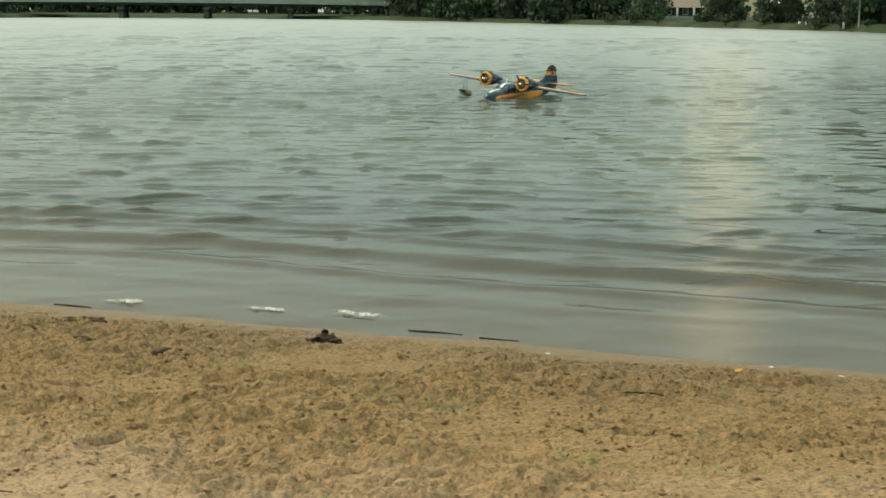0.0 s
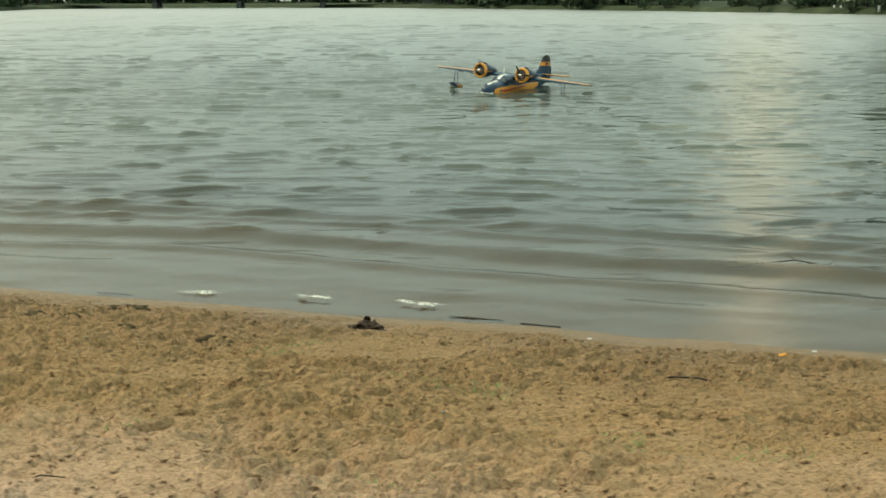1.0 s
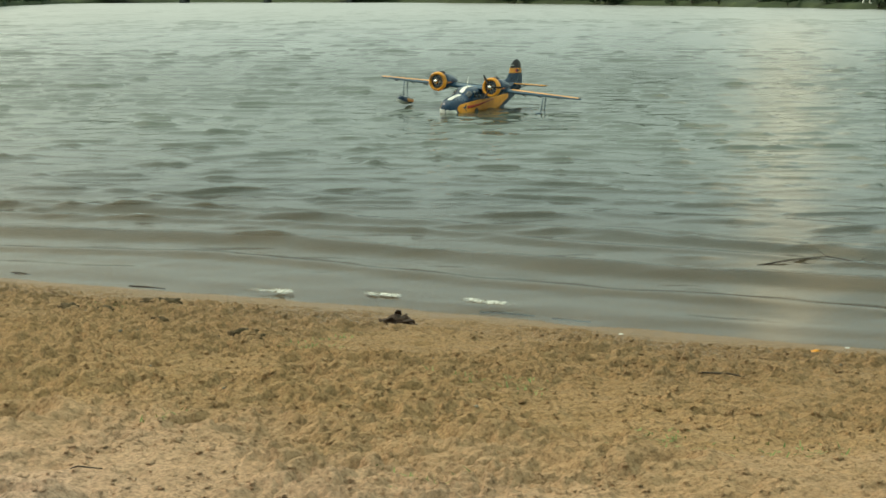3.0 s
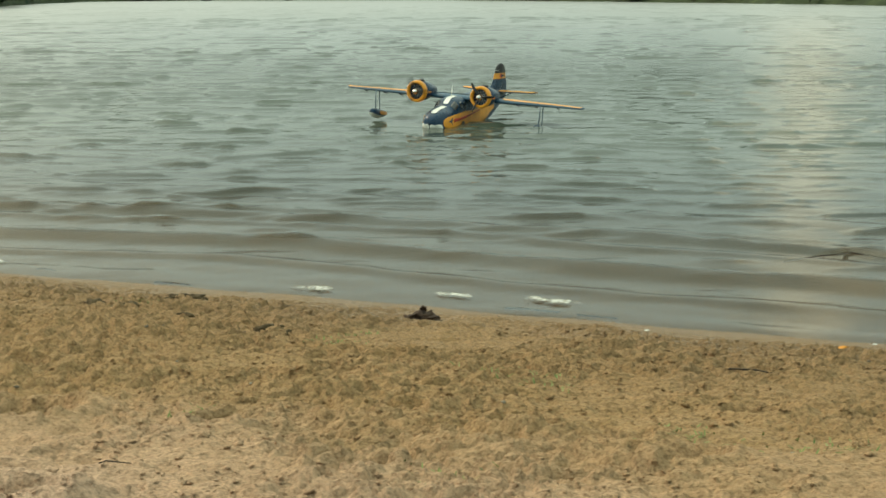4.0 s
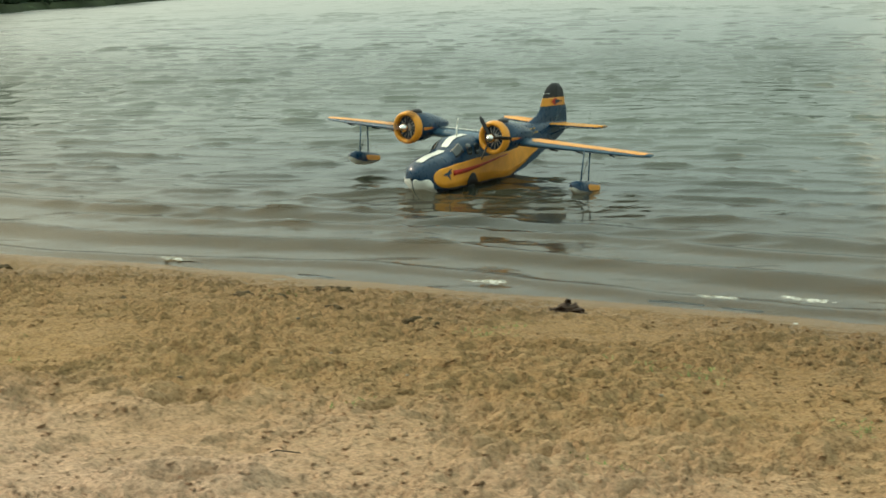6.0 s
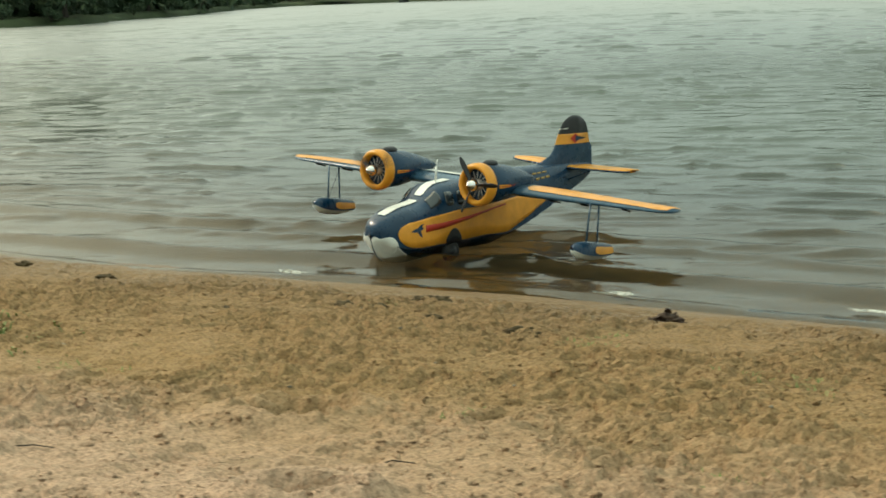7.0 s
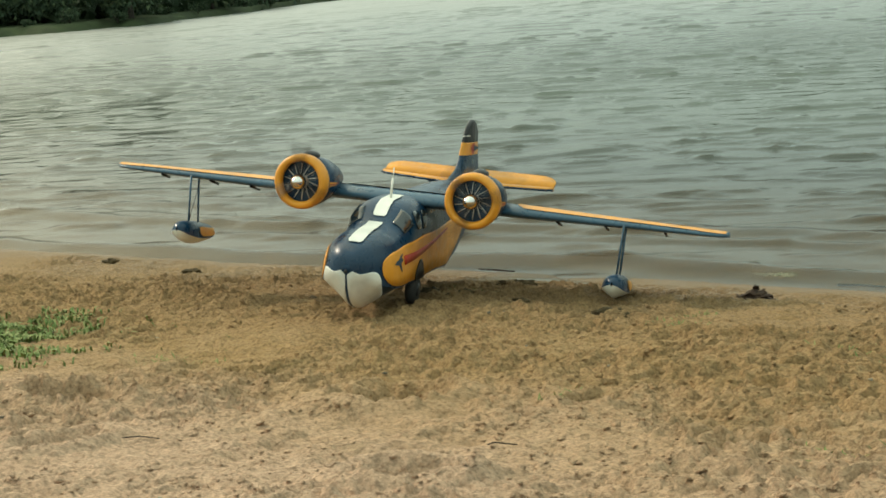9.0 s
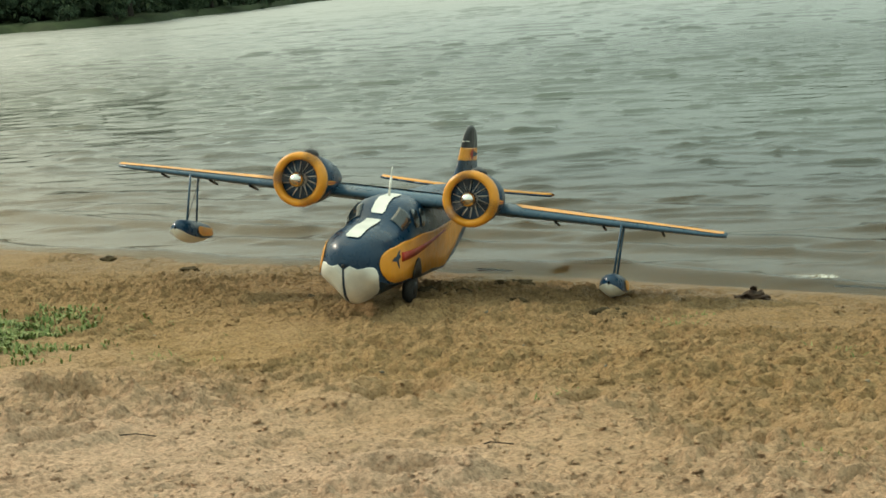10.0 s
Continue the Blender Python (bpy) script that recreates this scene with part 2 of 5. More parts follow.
m.color(m.ramp(m.noise(40, 4), [(0.3, (0.035, 0.026, 0.013)), (0.7, (0.12, 0.085, 0.045))]))
m.bump(m.noise(120, 3), 0.5, 0.004)
M_CLOD = m.m

# ---- helpers for geometry ----
def part(name, bm, material, parent=None, label="", smooth=True):
    me = bpy.data.meshes.new(name)
    bm.normal_update()
    bm.to_mesh(me)
    bm.free()
    me.materials.append(material)
    if smooth:
        me.shade_smooth()
    ob = new(name, me)
    if parent is not None:
        ob.parent = parent
    if label:
        tagged(ob, label)
    return ob


def grid_mesh(name, xs, ys, zz, material):
    """A sheet over the lines xs, ys with the heights zz[j, i]."""
    nx, ny = len(xs), len(ys)
    X, Y = np.meshgrid(xs, ys)
    co = np.stack([X, Y, zz], -1).reshape(-1, 3).astype(np.float32)
    i = np.arange(nx * ny).reshape(ny, nx)
    q = np.stack([i[:-1, :-1], i[:-1, 1:], i[1:, 1:], i[1:, :-1]], -1).reshape(-1, 4)
    me = bpy.data.meshes.new(name)
    me.vertices.add(len(co))
    me.vertices.foreach_set("co", co.ravel())
    me.loops.add(q.size)
    me.loops.foreach_set("vertex_index", q.ravel().astype(np.int32))
    me.polygons.add(len(q))
    me.polygons.foreach_set("loop_start", np.arange(0, q.size, 4, dtype=np.int32))
    me.update(calc_edges=True)
    me.materials.append(material)
    me.shade_smooth()
    return new(name, me)


def lattice(seed, x, y):
    """Smooth value noise in 0..1 at the points x, y."""
    def h(i, j):
        n = (i.astype(np.int64) * 374761393 + j.astype(np.int64) * 668265263 + seed * 974634777) & 0xFFFFFFFF
        n = ((n ^ (n >> 13)) * 1274126177) & 0xFFFFFFFF
        return ((n ^ (n >> 16)) & 0xFFFF) / 65535.0
    i, j = np.floor(x), np.floor(y)
    u, v = x - i, y - j
    u, v = u * u * (3 - 2 * u), v * v * (3 - 2 * v)
    a, b, c, d = h(i, j), h(i + 1, j), h(i, j + 1), h(i + 1, j + 1)
    return (a * (1 - u) + b * u) * (1 - v) + (c * (1 - u) + d * u) * v


def fbm(seed, x, y, octaves=4, gain=0.5):
    s, a, t = 0, 1.0, 0
    for k in range(octaves):
        s, t = s + a * lattice(seed + k, x * 2 ** k + 17.3 * k, y * 2 ** k - 9.1 * k), t + a
        a *= gain
    return s / t


def lines(parts):
    """Grid lines from stretches (start, end, step), joined."""
    out = [np.arange(a, b, s) for a, b, s in parts]
    return np.concatenate(out + [np.array([parts[-1][1]])])


def smooth01(v, a, b):
    t = np.clip((v - a) / (b - a), 0, 1)
    return t * t * (3 - 2 * t)


# ---- the beach and the lake bed, one sheet ----
xs = np.concatenate([-np.geomspace(1500, 4.2, 26), lines([(-4.0, -3.3, 0.05), (-3.3, -2.75, 0.009), (-2.75, 2.05, 0.0065), (2.05, 3.2, 0.03)]), np.geomspace(3.4, 1500, 26)])
ys = np.concatenate([-np.geomspace(1500, 0.6, 16), lines([(-0.5, 2.4, 0.1), (2.45, 4.4, 0.0062), (4.4, 5.9, 0.008), (5.9, 6.9, 0.014), (6.9, 9, 0.05)]), np.geomspace(9.3, 2500, 34)])
X, Y = np.meshgrid(xs, ys)
B = SAND[0] + SAND[1] * X + SAND[2] * Y
up = 0.431 - 0.0154 * X - 0.0759 * Y  # the upper beach slopes a little less to the side
near = 1 - smooth01(Y + 0.43 * X, 3.2, 5.0)
B = np.where(np.abs(X) < 4, B + (up - B) * near * (1 - smooth01(np.abs(X), 2.5, 4.0)), B)
B = np.clip(B, -2.2, 0.30 + 0.02 * np.clip(B, 0, 20))
tramp = smooth01(B, 0.002, 0.034)
relief = smooth01(X, -3.3, -3.1) * (1 - smooth01(X, 1.9, 2.15)) * smooth01(Y, 2.35, 2.5) * (1 - smooth01(Y, 6.6, 6.85))  # fine relief where the sheet is fine
big = fbm(11, X * 1.3, Y * 1.3, 3) - 0.5
mid = fbm(21, X * 4.0, Y * 5.5, 4) - 0.5
warp_s = (fbm(151, X * 9, Y * 9, 2) - 0.5) * 0.12
clodz = smooth01(fbm(41, (X + warp_s) * 15, (Y + warp_s) * 25, 3, 0.5), 0.47, 0.70)
lump = smooth01(fbm(31, (X - warp_s) * 31, (Y + warp_s) * 52, 2, 0.5), 0.50, 0.62)
fine = smooth01(lattice(51, (X + warp_s) * 58, (Y - warp_s) * 92), 0.45, 0.75)
patch = 0.40 + 0.9 * smooth01(fbm(131, X * 1.9, Y * 2.6, 3), 0.36, 0.62)
pits = smooth01(fbm(141, X * 5.5, Y * 9, 3), 0.54, 0.74)
Z = B + big * 0.03 * smooth01(B, 0.0, 0.2) + tramp * ((0.35 + 0.65 * relief) * (mid * 0.044 - pits * 0.014) * smooth01(6 - np.abs(X), 0, 2) * smooth01(Y, -1, 1) + relief * patch * (clodz * 0.0130 + lump * 0.0105 + fine * 0.0050)) + 0.003 * mid
# hollows trodden into the sand, each with a raised rim
for hx, hy, rx_, ry_, turn, deep in ((-0.93, 3.48, 0.17, 0.12, 0.2, 0.05), (-1.78, 3.5, 0.16, 0.09, -0.2, 0.045), (-0.42, 3.38, 0.09, 0.07, 0.5, 0.03), (0.62, 3.02, 0.12, 0.07, 0.1, 0.035), (-0.1, 2.95, 0.1, 0.06, 0.4, 0.03), (0.25, 3.95, 0.12, 0.05, 0.0, 0.03), (-1.6, 3.0, 0.13, 0.08, 0.9, 0.04), (0.9, 3.5, 0.11, 0.06, -0.4, 0.03), (-0.2, 4.1, 0.12, 0.05, 0.3, 0.025), (-0.75, 2.75, 0.14, 0.08, 0.1, 0.035), (0.3, 3.3, 0.1, 0.05, -0.2, 0.028), (-1.15, 4.2, 0.12, 0.05, 0.1, 0.02)):
    c, s = math.cos(turn), math.sin(turn)
    r = np.hypot(((X - hx) * c + (Y - hy) * s) / rx_, (-(X - hx) * s + (Y - hy) * c) / ry_) + (mid + lump * 0.3) * 0.35
    Z += -0.95 * deep * (1 - smooth01(r, 0.25, 1.0)) + deep * 0.6 * np.exp(-((r - 1.15) / 0.30) ** 2)
# a shallow drag line beside the waterline
dl = (X + 1.75) * 0.62 - (Y - 5.15) * 0.78
al = (X + 1.75) * 0.78 + (Y - 5.15) * 0.62
Z += -0.012 * np.exp(-(dl / 0.03) ** 2) * smooth01(al, 0, 0.1) * (1 - smooth01(al, 0.75, 0.9))
ground = grid_mesh("ground", xs, ys, Z, M_SAND)
BEACH = (xs, ys, Z)
tagged(ground, "trampled brown beach sand, wet along the waterline", "beach", kind="structure")

# ---- the lake: one rippled sheet that drifts towards the shore ----
xs = np.concatenate([-np.geomspace(1500, 72, 12), lines([(-70, -25, 0.7), (-25, -9, 0.2), (-9, -3.5, 0.085), (-3.5, 4.0, 0.048), (4.0, 12, 0.10), (12, 25, 0.2), (25, 70, 0.7)]), np.geomspace(72, 1500, 12)])
ys = np.concatenate([lines([(3.0, 4.6, 0.06), (4.6, 12, 0.028), (12, 20, 0.045), (20, 32, 0.08), (32, 70, 0.22), (70, 150, 0.6)]), np.geomspace(152, 2500, 18)])
X, Y = np.meshgrid(xs, ys)
W_ = np.zeros_like(X)
rng = np.random.RandomState(4)
off = (Y + 0.43 * X - 5.57) / 1.0886  # distance from the waterline
along = (X - 0.43 * Y) / 1.0886
warp = (fbm(61, X * 0.5, Y * 0.5, 3) - 0.5) * 1.6
# a faint all-over ripple
for k in range(22):
    wav = 0.14 * (1.09 ** k)
    ang = rng.normal(math.radians(-98), 0.55)
    kx, ky = math.cos(ang) * 2 * math.pi / wav, math.sin(ang) * 2 * math.pi / wav
    fade = smooth01(wav / (0.003 * np.maximum(Y, 5) + 0.02), 2.0, 5.0)
    W_ += 0.0014 * wav * fade * np.sin(kx * (X + warp * 0.4) + ky * (Y + warp * 0.4) + rng.rand() * 6.3)
# short-crested wavelets: a steep front here and there on smooth water
WAVELETS = ((0.36, 0.0082, 6, 0.565, (4.5, 10, 14)), (0.46, 0.0118, -9, 0.565, (4.8, 14, 20)), (0.58, 0.0152, 10, 0.575, (5.5, 19, 28)), (0.76, 0.0190, -5, 0.58, (6.5, 28, 42)), (1.0, 0.024, 12, 0.585, (9, 42, 60)), (1.4, 0.030, 4, 0.585, (16, 64, 80)), (2.0, 0.038, -6, 0.58, (26, 100, 130)), (2.8, 0.048, 5, 0.58, (50, 130, 148)))
for n, (wav, amp, turn, cut, reach) in enumerate(WAVELETS):
    a = radians(-98 + turn)
    cx_, cy_ = math.cos(a), math.sin(a)
    u = cx_ * X + cy_ * Y + warp * 0.30 * wav / 0.5
    v = -cy_ * X + cx_ * Y
    gate = smooth01(fbm(200 + 10 * n, v * 2.3 / wav ** 0.8, u * 0.80 / wav * 0.6, 2), cut - 0.01, cut + 0.05)
    ph = np.sin(u * 2 * math.pi / wav)
    ridge = np.maximum(0, ph) ** 6
    W_ += amp * gate * ridge * smooth01(off, 0.3, 1.3) * smooth01(Y, reach[0], reach[0] * 1.25) * (1 - smooth01(Y, reach[1], reach[2]))
# longer swells that run in along the beach and break up there
bend = (fbm(91, along * 0.35, off * 0.6, 3) - 0.5) * 0.55
for wav, amp, seed in ((0.85, 0.028, 101), (0.50, 0.015, 111)):
    gate = smooth01(fbm(seed, along * 0.45, off * 0.9, 3), 0.33, 0.52)
    ridge = np.maximum(0, np.sin((off + bend + 0.3) * 2 * math.pi / wav)) ** 3.5
    W_ += amp * gate * ridge * smooth01(off, -0.4, 0.5) * (1 - smooth01(off, 1.6, 3.4))
W_ *= 1 - smooth01(Y, 130, 148)
water = grid_mesh("water", xs, ys, W_, M_WATER)
tagged(water, "grey-green rippled lake water with small waves", "lake", kind="structure")

# ---- the model flying boat: x to the nose, y to its left wing, z up, from the middle between the spinner tips ----
# stations of the hull: x, half width, top, chine, keel
HULL = (
    (0.306, 0.01, -0.236, -0.252, -0.258),
    (0.299, 0.0352, -0.214, -0.264, -0.294),
    (0.2835, 0.0636, -0.194, -0.28, -0.332),
    (0.258, 0.0887, -0.175, -0.296, -0.368),
    (0.221, 0.1071, -0.158, -0.309, -0.394),
    (0.172, 0.1296, -0.143, -0.319, -0.408),
    (0.123, 0.1359, -0.132, -0.325, -0.414),
    (0.095, 0.1368, -0.129, -0.326, -0.414),
    (0.06, 0.1368, -0.124, -0.326, -0.413),
    (0.02, 0.1359, -0.116, -0.325, -0.411),
    (-0.03, 0.135, -0.084, -0.324, -0.409),
    (-0.065, 0.135, -0.055, -0.323, -0.408),
    (-0.11, 0.135, -0.036, -0.322, -0.406),
    (-0.26, 0.1332, -0.022, -0.317, -0.398),
    (-0.42, 0.1278, -0.016, -0.308, -0.388),
    (-0.44, 0.1269, -0.015, -0.312, -0.392),
    (-0.6, 0.1196, -0.006, -0.318, -0.390),
    (-0.8, 0.1037, 0.004, -0.278, -0.348),
    (-1, 0.084, 0.003, -0.220, -0.283),
    (-1.2, 0.056, 0.001, -0.155, -0.195),
    (-1.38, 0.03, -0.003, -0.102, -0.132),
    (-1.47, 0.01, -0.012, -0.066, -0.088),
)


def smooth_x(a, b, x):
    """0 at x = a, 1 at x = b, eased between."""
    t = min(1.0, max(0.0, (x - a) / (b - a)))
    return t * t * (3 - 2 * t)


def hull_at(x):
    """Half width, top, chine and keel of the hull at x."""
    H_ = HULL
    x = min(max(x, H_[-1][0]), H_[0][0])
    for a, b in zip(H_, H_[1:]):
        if a[0] >= x >= b[0]:
            t = (a[0] - x) / (a[0] - b[0])
            return [a[k] + (b[k] - a[k]) * t for k in range(1, 5)]
    return list(H_[-1][1:])


def hull_square(x):
    """How round the hull's section is at x: the cabin is boxier than the bow and the tail."""
    k = smooth_x(0.01, -0.06, x) * (1 - smooth_x(-0.30, -0.60, x))
    return 0.72 - 0.14 * k, 0.62 - 0.20 * k


def hull_point(x, u, side=1, out=0.0):
    """A point of the hull's skin: u 0 at the top's middle, 1 at the chine, 2 at the keel; out metres off the skin."""
    w, top, chine, keel = hull_at(x)
    ey, ez = hull_square(x)

    def at(u_):
        if u_ <= 1:
            a = u_ * math.pi / 2
            return w * math.sin(a) ** ey, chine + (top - chine) * math.cos(a) ** ez if a < 1.5707 else chine
        t = u_ - 1
        return w * (1 - t) + 0.001, chine + (keel - chine) * (t ** 1.15)
    y, z = at(u)
    if out:
        y1, z1 = at(max(0.0, u - 0.02))
        y2, z2 = at(min(2.0, u + 0.02))
        ty, tz = y2 - y1, z2 - z1
        n = math.hypot(ty, tz) or 1
        y, z = y - tz / n * out, z + ty / n * out
        # near the bow the skin also leans forward
        x = x + out * (0.7 if x > 0.30 else 0.15 if x > 0.1 else 0.0)
    return Vector((x, side * y, z))


def hull_u(x, z):
    """The u on the hull's upper skin at the height z."""
    lo, hi = 0.0, 1.0
    for _ in range(24):
        mid = (lo + hi) / 2
        if hull_point(x, mid).z > z:
            lo = mid
        else:
            hi = mid
    return lo


def sheet(bm, rows):
    """Faces over a table of points."""
    vv = [[bm.verts.new(p) for p in r] for r in rows]
    for a, b in zip(vv, vv[1:]):
        for i in range(len(a) - 1):
            bm.faces.new((a[i], a[i + 1], b[i + 1], b[i]))
    return vv


def skin_patch(name, mat, parent, xs, lo, hi, side=1, steps=6, out=0.003, label=""):
    """A thin painted panel that follows the hull between u = lo(x) and u = hi(x)."""
    bm = bmesh.new()
    rows = []
    for x in xs:
        a, b = lo(x), hi(x)
        if a < 1 < b:  # a panel that wraps round the chine breaks there
            us = [a + (1 - a) * k / 3 for k in range(3)] + [1 + (b - 1) * k / (steps - 3) for k in range(steps - 2)]
        else:
            us = [a + (b - a) * k / steps for k in range(steps + 1)]
        rows.append([hull_point(x, u, side, out) for u in us])
    sheet(bm, rows)
    bmesh.ops.recalc_face_normals(bm, faces=bm.faces)
    ob = part(name, bm, mat, parent, label)
    sol = ob.modifiers.new("thickness", "SOLIDIFY")
    sol.thickness, sol.offset = 0.002, 0
    return ob


def airfoil(bm, sections, tip_round=True):
    """A wing between sections (y, x of the leading edge, chord, z, thickness)."""
    prof = ((0.0, 0.0), (0.03, 0.42), (0.12, 0.82), (0.3, 1.0), (0.6, 0.7), (1.0, 0.05))
    loops = []
    for y, x, c, z, th in sections:
        up = [Vector((x - c * p, y, z + th * q * 0.6)) for p, q in prof]
        dn = [Vector((x - c * p, y, z - th * q * 0.4)) for p, q in reversed(prof[1:])]
        loops.append([bm.verts.new(p) for p in up + dn])
    for a, b in zip(loops, loops[1:]):
        for i in range(len(a)):
            j = (i + 1) % len(a)
            bm.faces.new((a[i], a[j], b[j], b[i]))
    bm.faces.new(loops[0])
    bm.faces.new(list(reversed(loops[-1])))
    bmesh.ops.recalc_face_normals(bm, faces=bm.faces)
    return bm


def rod(bm, a, b, r, n=8):
    a, b = Vector(a), Vector(b)
    q = (b - a).to_track_quat("Z", "Y")
    rings = []
    for p in (a, b):
        rings.append([bm.verts.new(p + q @ Vector((r * math.cos(6.2832 * k / n), r * math.sin(6.2832 * k / n), 0))) for k in range(n)])
    for k in range(n):
        bm.faces.new((rings[0][k], rings[0][(k + 1) % n], rings[1][(k + 1) % n], rings[1][k]))
    bm.faces.new(list(reversed(rings[0])))
    bm.faces.new(rings[1])
    return bm


def turned(bm, prof, n=32, cap=True):
    """A body turned about x from (x, radius) pairs."""
    rings = []
    for x, r in prof:
        rings.append([bm.verts.new((x, r * math.cos(6.28318 * k / n), r * math.sin(6.28318 * k / n))) for k in range(n)])
    for a, b in zip(rings, rings[1:]):
        for k in range(n):
            bm.faces.new((a[k], a[(k + 1) % n], b[(k + 1) % n], b[k]))
    if cap:
        bm.faces.new(list(reversed(rings[0])))
        bm.faces.new(rings[-1])
    bmesh.ops.recalc_face_normals(bm, faces=bm.faces)
    return bm


def wing_geom(y):
    """Leading edge x, chord, height and thickness of the wing at the distance y from the middle."""
    t = min(1.0, max(0.0, (y - 0.335) / (1.25 - 0.335)))
    c = 0.35 - 0.165 * t
    x = -0.235 - 0.085 * t
    if y > 1.16:
        k = (y - 1.16) / 0.09
        cut = 1 - math.sqrt(max(0.0, 1 - k * k))
        x, c = x - c * 0.35 * cut, c * (1 - 0.72 * cut)
    return x, c, -0.045, 0.055 - 0.034 * t


def wing_top(y, p, lift=0.0):
    """A point of the wing's upper skin at the fraction p of the chord."""
    prof = ((0.0, 0.0), (0.03, 0.42), (0.12, 0.82), (0.3, 1.0), (0.6, 0.7), (1.0, 0.05))
    x, c, z, th = wing_geom(abs(y))
    for (p0, q0), (p1, q1) in zip(prof, prof[1:]):
        if p0 <= p <= p1:
            q = q0 + (q1 - q0) * (p - p0) / (p1 - p0)
            return Vector((x - c * p, y, z + th * q * 0.6 + lift))
    return Vector((x - c, y, z + lift))


def flying_boat():
    boat = new("model_seaplane")
    tagged(boat, "blue and yellow twin-engine model flying boat with wing floats", "model aircraft")

    # hull: upper skin, planing bottom
    bm = bmesh.new()
    st = [h[0] for h in HULL]
    xs_ = sorted({round(x, 4) for x in st + [(a + b) / 2 for a, b in zip(st, st[1:])]}, reverse=True)
    rows = []
    for x in xs_:
        right = [hull_point(x, k / 14, -1) for k in range(14, 0, -1)]
        left = [hull_point(x, k / 14, 1) for k in range(15)]
        rows.append(right + left)
    sheet(bm, rows)
    bmesh.ops.recalc_face_normals(bm, faces=bm.faces)
    hull = part("hull", bm, M_BLUE, boat, "glossy navy blue hull with dust and scuffs")
    bm = bmesh.new()
    rows = []
    for x in xs_:
        rows.append([hull_point(x, 1 + k / 5, -1) for k in range(6)] + [hull_point(x, 1 + k / 5, 1) for k in range(4, -1, -1)])
    sheet(bm, rows)
    bmesh.ops.recalc_face_normals(bm, faces=bm.faces)
    bottom = part("planing_bottom", bm, M_BLUE, boat)
    # transom of the bow, so that the hull is closed
    bm = bmesh.new()
    bmesh.ops.create_uvsphere(bm, u_segments=16, v_segments=10, radius=1)
    for v in bm.verts:
        v.co = Vector((0.296 + v.co.x * 0.012, v.co.y * 0.026, -0.252 + v.co.z * 0.020))
    part("bow_cap", bm, M_BLUE, boat)
    for side in (1, -1):
        # cream patch under the bow, scalloped at its upper edge
        xs2 = [0.303 - 0.0095 * k for k in range(11)] + [0.205 - 0.017 * k for k in range(16)]

        def bow_edge(x):
            if x > 0.2079:
                return 1.08 - 0.17 * max(0.0, 1 - ((x - 0.257) / 0.047) ** 2)
            return 1.08 + 0.88 * min(1.0, (0.208 - x) / 0.26) ** 0.8
        skin_patch("bow_patch", M_WHITE, boat, xs2, bow_edge, lambda x: 1.97, side, 8, 0.003, "cream patch under the bow")
        # yellow flank from a round front to a point under the tail
        def f_hi(x):
            k = min(1.0, max(0.0, (0.225 - x) / 0.075))
            rnd = math.sqrt(max(0.0, 1 - (1 - k) ** 2))
            w, top, chine, keel = hull_at(x)
            mid = chine + 0.060
            zt = min(-0.200 + 0.045 * smooth_x(0.25, -0.25, x) + 0.036 * smooth_x(-0.25, -0.95, x), top - 0.02)
            return hull_u(x, mid + (zt - mid) * rnd)

        def f_lo(x):
            k = min(1.0, max(0.0, (0.225 - x) / 0.075))
            rnd = math.sqrt(max(0.0, 1 - (1 - k) ** 2))
            w, top, chine, keel = hull_at(x)
            z = chine + 0.060 - 0.054 * rnd
            z += 0.05 * smooth_x(-0.5, -1.02, x)
            return hull_u(x, z)
        xs3 = [0.225 - 0.006 * k for k in range(11)] + [0.16 - 0.04 * k for k in range(31)]
        flank = skin_patch("flank_panel", M_YELLOW, boat, [x for x in xs3 if x > -1.03], f_hi, f_lo, side, 8, 0.003, "golden yellow flank panel with a round front")
        # red stripe that runs back and up from the emblem
        def r_hi(x):
            return hull_u(x, -0.222 + 0.078 * smooth_x(0.1, -0.9, x) + 0.006)

        def r_lo(x):
            w, top, chine, keel = hull_at(x)
            return hull_u(x, -0.222 + 0.078 * smooth_x(0.1, -0.9, x) - 0.024 * (1 - smooth_x(0.1, -0.55, x)) - 0.002)
        skin_patch("red_stripe", M_RED, flank, [0.060 - 0.03 * k for k in range(22)], r_hi, r_lo, side, 2, 0.0055)
        # dark emblem of a bird: body, two wings
        bm = bmesh.new()
        for pts in (((0.165, -0.240), (0.140, -0.228), (0.085, -0.220), (0.075, -0.230), (0.115, -0.244)), ((0.135, -0.230), (0.104, -0.228), (0.086, -0.270), (0.100, -0.266)), ((0.130, -0.230), (0.100, -0.226), (0.070, -0.206), (0.096, -0.210))):
            vs = [bm.verts.new(hull_point(x, hull_u(x, z), side, 0.0055)) for x, z in pts]
            bm.faces.new(vs if side > 0 else list(reversed(vs)))
        ob = part("bird_emblem", bm, M_BLUE, flank)
        # wheel well and wheel
        skin_patch("wheel_well", M_BLACK, boat, [-0.090 - 0.008 * k for k in range(16)], lambda x: hull_u(x, -0.245 - 0.055 * ((x + 0.150) / 0.060) ** 2), lambda x: 1.0, side, 4, 0.006, "dark round-topped wheel well")
        bm = bmesh.new()
        turned(bm, [(-0.020, 0.028), (-0.018, 0.046), (-0.008, 0.055), (0.008, 0.055), (0.018, 0.046), (0.020, 0.028)], 24)
        bmesh.ops.rotate(bm, verts=bm.verts, cent=(0, 0, 0), matrix=Matrix.Rotation(math.pi / 2, 3, "Z"))
